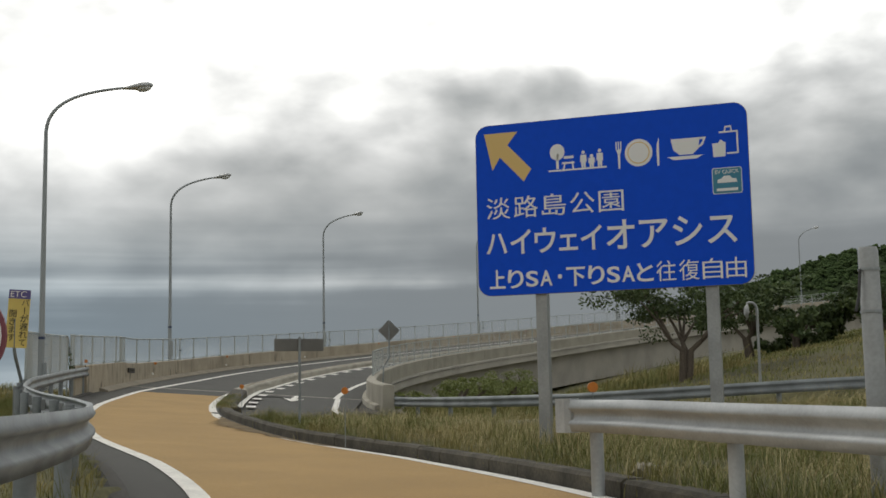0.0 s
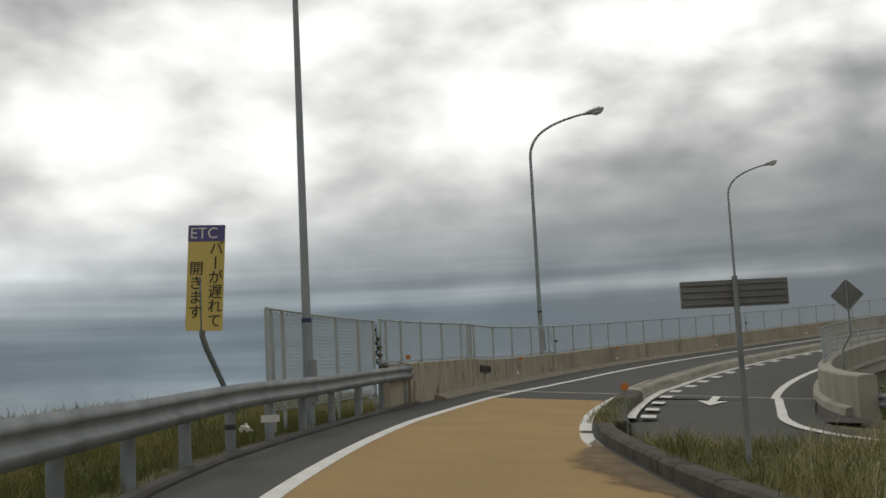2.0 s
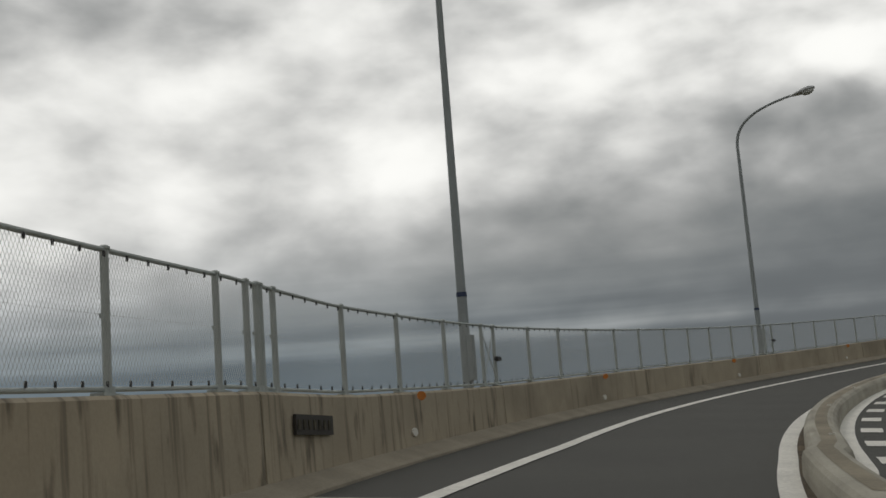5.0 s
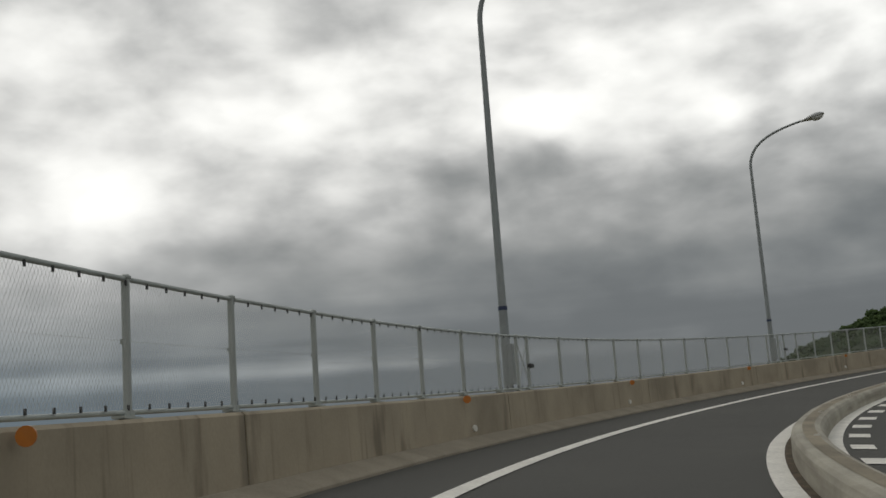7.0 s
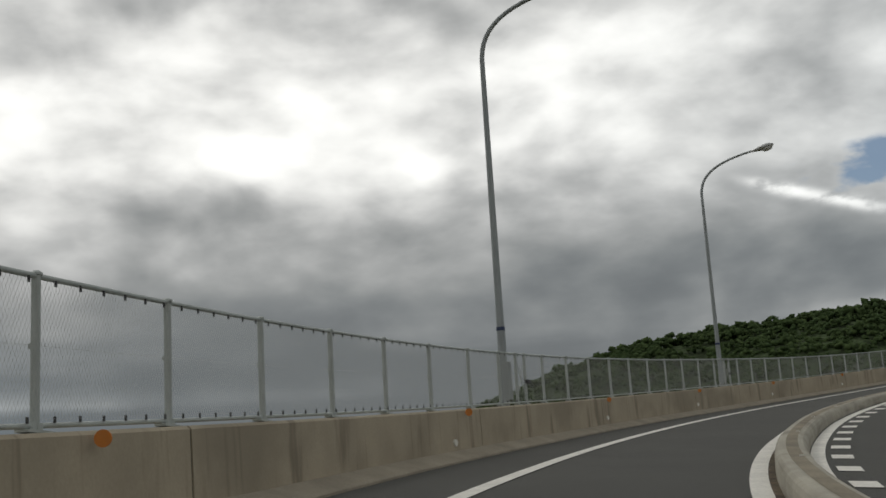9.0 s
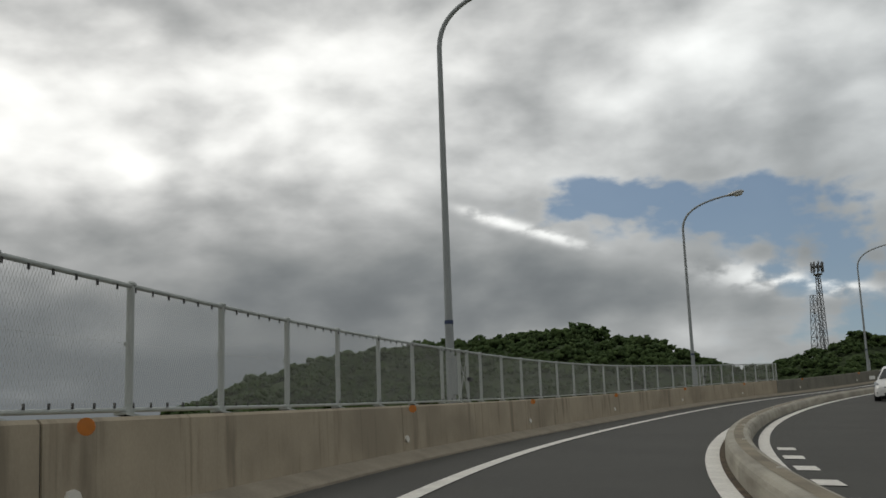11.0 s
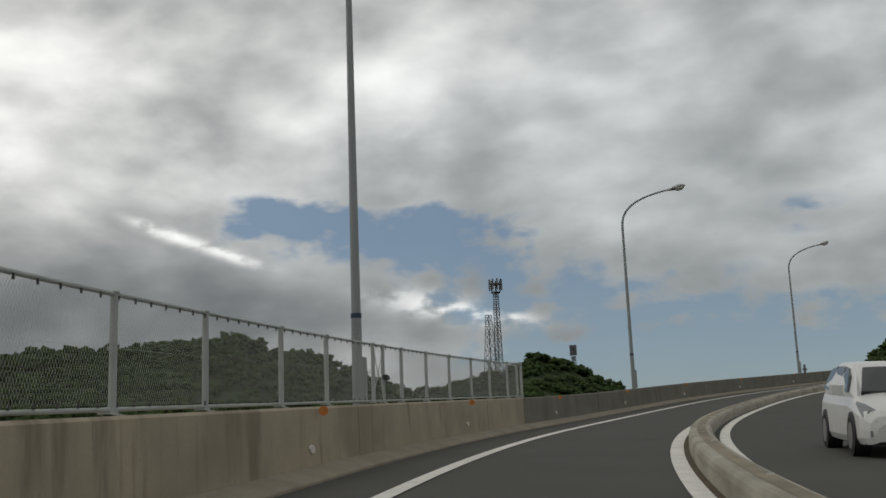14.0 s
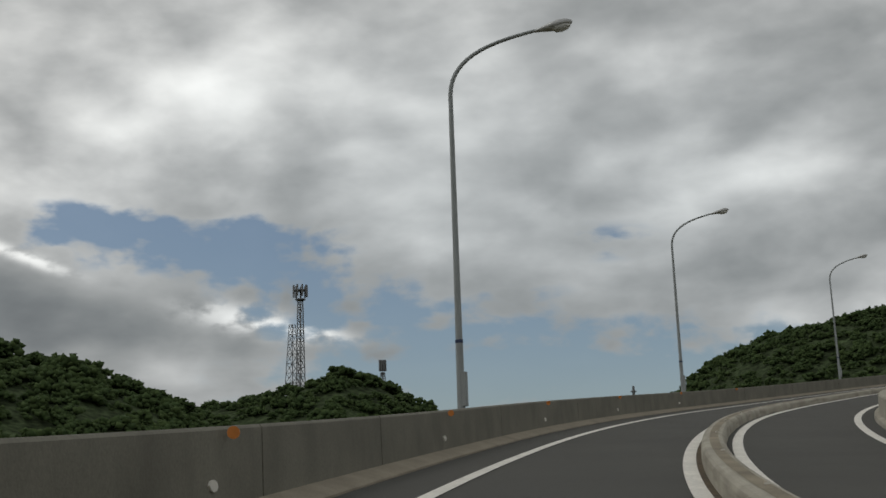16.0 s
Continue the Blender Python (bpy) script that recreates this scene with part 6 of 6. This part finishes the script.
def build_car(m):
    """A low minivan, its front to +y."""
    car = thing("car", m.translation, "white compact minivan on the oncoming lane", "car")

    def loft(sections, name, material, parent=car, label=""):
        g = Geo()
        k = len(sections[0])
        for sec in sections:
            g.v += [m @ Vector(p) for p in sec]
        for i in range(len(sections) - 1):
            for j in range(k - 1):
                a, b = i * k + j, i * k + j + 1
                g.face((a, b, b + k, a + k))
        g.face(tuple(range(k)))
        g.face(tuple(range(len(g.v) - 1, len(g.v) - 1 - k, -1)))
        return g.ob(name, material, parent, label, smooth=False)

    def section(y, w, z0, z1, crown):
        half = [(w * 0.93, z0), (w * 0.99, z0 + 0.10), (w, z0 + (z1 - z0) * 0.45), (w * 0.985, z0 + (z1 - z0) * 0.75), (w * 0.93, z1 - 0.05), (w * 0.84, z1), (w * 0.45, z1 + crown * 0.75), (0, z1 + crown)]
        return [(x, y, z) for x, z in half] + [(-x, y, z) for x, z in half[-2::-1]]

    rows = [(2.24, 0.60, 0.24, 0.50, 0.02), (2.20, 0.70, 0.20, 0.62, 0.03), (2.10, 0.78, 0.19, 0.70, 0.03), (1.92, 0.825, 0.19, 0.77, 0.04), (1.6, 0.845, 0.19, 0.85, 0.05), (1.25, 0.85, 0.19, 0.93, 0.05),
            (0.9, 0.85, 0.20, 0.96, 0.02), (0.0, 0.855, 0.20, 0.98, 0.01), (-1.2, 0.85, 0.21, 1.0, 0.01), (-1.9, 0.83, 0.24, 1.02, 0.01), (-2.2, 0.78, 0.30, 1.0, 0.01), (-2.28, 0.70, 0.36, 0.95, 0.01)]
    loft([section(*r) for r in rows], "body", M_CARWHITE, label="white painted body")

    def cabin(y, wb, wt, zb, zt):
        half = [(wb, zb), (wb * 0.985, zb + (zt - zb) * 0.3), (wt * 1.04, zt - 0.06), (wt * 0.95, zt - 0.012), (wt * 0.5, zt + 0.01), (0, zt + 0.015)]
        return [(x, y, z) for x, z in half] + [(-x, y, z) for x, z in half[-2::-1]]

    loft([cabin(1.30, 0.74, 0.62, 0.90, 0.93), cabin(0.46, 0.79, 0.555, 0.94, 1.40), cabin(0.20, 0.79, 0.575, 0.95, 1.475), cabin(-0.3, 0.79, 0.585, 0.95, 1.52), cabin(-1.1, 0.79, 0.585, 0.97, 1.535), cabin(-1.8, 0.77, 0.565, 0.98, 1.47), cabin(-2.2, 0.72, 0.53, 0.98, 1.06)],
         "cabin", M_CARWHITE, label="white painted roof and pillars")

    def pane(name, pts, out):
        """A thin slab of glass, its outer face moved by `out`."""
        g = Geo()
        o_ = Vector(out)
        g.v = [m @ (Vector(p) + o_) for p in pts] + [m @ (Vector(p) - o_) for p in pts]
        n = len(pts)
        g.face(tuple(range(n)))
        g.face(tuple(range(2 * n - 1, n - 1, -1)))
        for i in range(n):
            g.face((i, i + n, (i + 1) % n + n, (i + 1) % n))
        return g.ob(name, M_CARGLASS, car, "dark tinted glass")

    pane("windscreen", [(-0.645, 1.20, 0.985), (0.645, 1.20, 0.985), (0.495, 0.52, 1.375), (0.25, 0.50, 1.39), (-0.25, 0.50, 1.39), (-0.495, 0.52, 1.375)], (0, 0.022, 0.035))
    pane("rear_window", [(-0.55, -2.17, 1.10), (-0.50, -1.92, 1.40), (0.50, -1.92, 1.40), (0.55, -2.17, 1.10)], (0, -0.03, 0.02))
    edge_x = lambda z: 0.79 - (z - 0.95) * 0.375
    Geo().tube([m @ Vector((-0.63, 1.21, 0.965)), m @ Vector((0.63, 1.21, 0.965))], 0.016, 6).ob("wiper_cowl", M_DARKPLASTIC, car)
    for sx in (-1, 1):
        for pts in ([(0.82, 1.0), (0.42, 1.27), (0.12, 1.40), (-0.12, 1.43), (-0.12, 1.0)], [(-0.20, 1.0), (-0.20, 1.43), (-1.0, 1.45), (-1.0, 1.02)], [(-1.08, 1.03), (-1.08, 1.45), (-1.72, 1.41), (-1.95, 1.06)]):
            pane("side_window", [(sx * edge_x(z), y, z) for y, z in pts], (sx * 0.03, 0, 0.008))
        mir_ = Geo().box(m @ pose(sx * 0.98, 0.92, 1.03), 0.24, 0.12, 0.16, 0.04).ob("mirror", M_CARWHITE, car)
        lampg = Geo()
        lampg.v = [m @ Vector(p) for p in [(sx * 0.42, 2.135, 0.61), (sx * 0.60, 2.19, 0.53), (sx * 0.775, 2.02, 0.60), (sx * 0.825, 1.78, 0.80), (sx * 0.80, 1.72, 0.845), (sx * 0.70, 1.95, 0.80)]]
        c = sum((Vector(v) for v in lampg.v), Vector()) / 6
        outv = (m.to_3x3() @ Vector((sx * 0.35, 0.9, 0.35))).normalized() * 0.035
        lampg.v = [v + outv for v in lampg.v] + [v - outv * 2 for v in lampg.v]
        idx = tuple(range(6)) if sx > 0 else tuple(range(5, -1, -1))
        lampg.face(idx)
        for i in range(6):
            lampg.face((i, (i + 1) % 6, (i + 1) % 6 + 6, i + 6))
        h = lampg.ob("headlight", M_HEADLIGHT, car, "clear swept headlight")
        Geo().tube([m @ Vector((sx * 0.66, 2.02, 0.66)), m @ Vector((sx * 0.66, 2.10, 0.66))], 0.06, 12).ob("reflector_bowl", M_RIM, h)
        Geo().box(m @ pose(sx * 0.62, 2.19, 0.36), 0.16, 0.05, 0.09, 0.015).ob("fog_lamp", M_HEADLIGHT, car)
        for y in (1.40, -1.35):
            w = Geo()
            w.tube([m @ Vector((sx * 0.66, y, 0.31)), m @ Vector((sx * 0.70, y, 0.31)), m @ Vector((sx * 0.85, y, 0.31)), m @ Vector((sx * 0.868, y, 0.31))], [0.28, 0.315, 0.315, 0.28], 22)
            wh = w.ob("wheel", M_TYRE, car, "black tyre")
            Geo().tube([m @ Vector((sx * 0.80, y, 0.31)), m @ Vector((sx * 0.872, y, 0.31))], [0.20, 0.215], 18).ob("rim", M_RIM, wh)
            Geo().tube([m @ Vector((sx * 0.60, y, 0.33)), m @ Vector((sx * 0.862, y, 0.33))], 0.36, 22).ob("wheel_arch", M_DARKPLASTIC, car)
    Geo().box(m @ pose(0, 2.225, 0.30), 0.78, 0.06, 0.13, 0.02).ob("lower_grille", M_DARKPLASTIC, car)
    Geo().box(m @ pose(0, 2.185, 0.60), 0.80, 0.06, 0.05, 0.02).ob("upper_grille", M_DARKPLASTIC, car)
    Geo().box(m @ pose(0, 2.215, 0.645), 0.10, 0.03, 0.05, 0.015).ob("badge", M_RIM, car)
    pl_ = Geo().box(m @ pose(0, 2.26, 0.385), 0.33, 0.02, 0.165, 0.005).ob("number_plate", M_PALE, car)
    for x, z, w, hh in ((0, 0.435, 0.16, 0.03), (-0.09, 0.365, 0.08, 0.06), (0.03, 0.365, 0.10, 0.06)):
        Geo().box(m @ pose(x, 2.272, z), w, 0.006, hh).ob("plate_bar", M_GIRDER, pl_)
    Geo().box(m @ pose(0, 0, 0.22), 1.5, 4.1, 0.08).ob("underbody", M_DARKPLASTIC, car)
    return car


cs_, cd_ = 162.8, -4.85
cp = at(cs_, cd_)
slope = math.degrees(math.atan2(rail_top(cs_ + 2) - rail_top(cs_ - 2), 4.0))
build_car(pose(cp.x, cp.y, cp.z + 0.005, 0, 0, 126.5) @ pose(0, 0, 0, -slope, 0, 0) @ pose(0, 0, 0, 0, -3.1, 0))
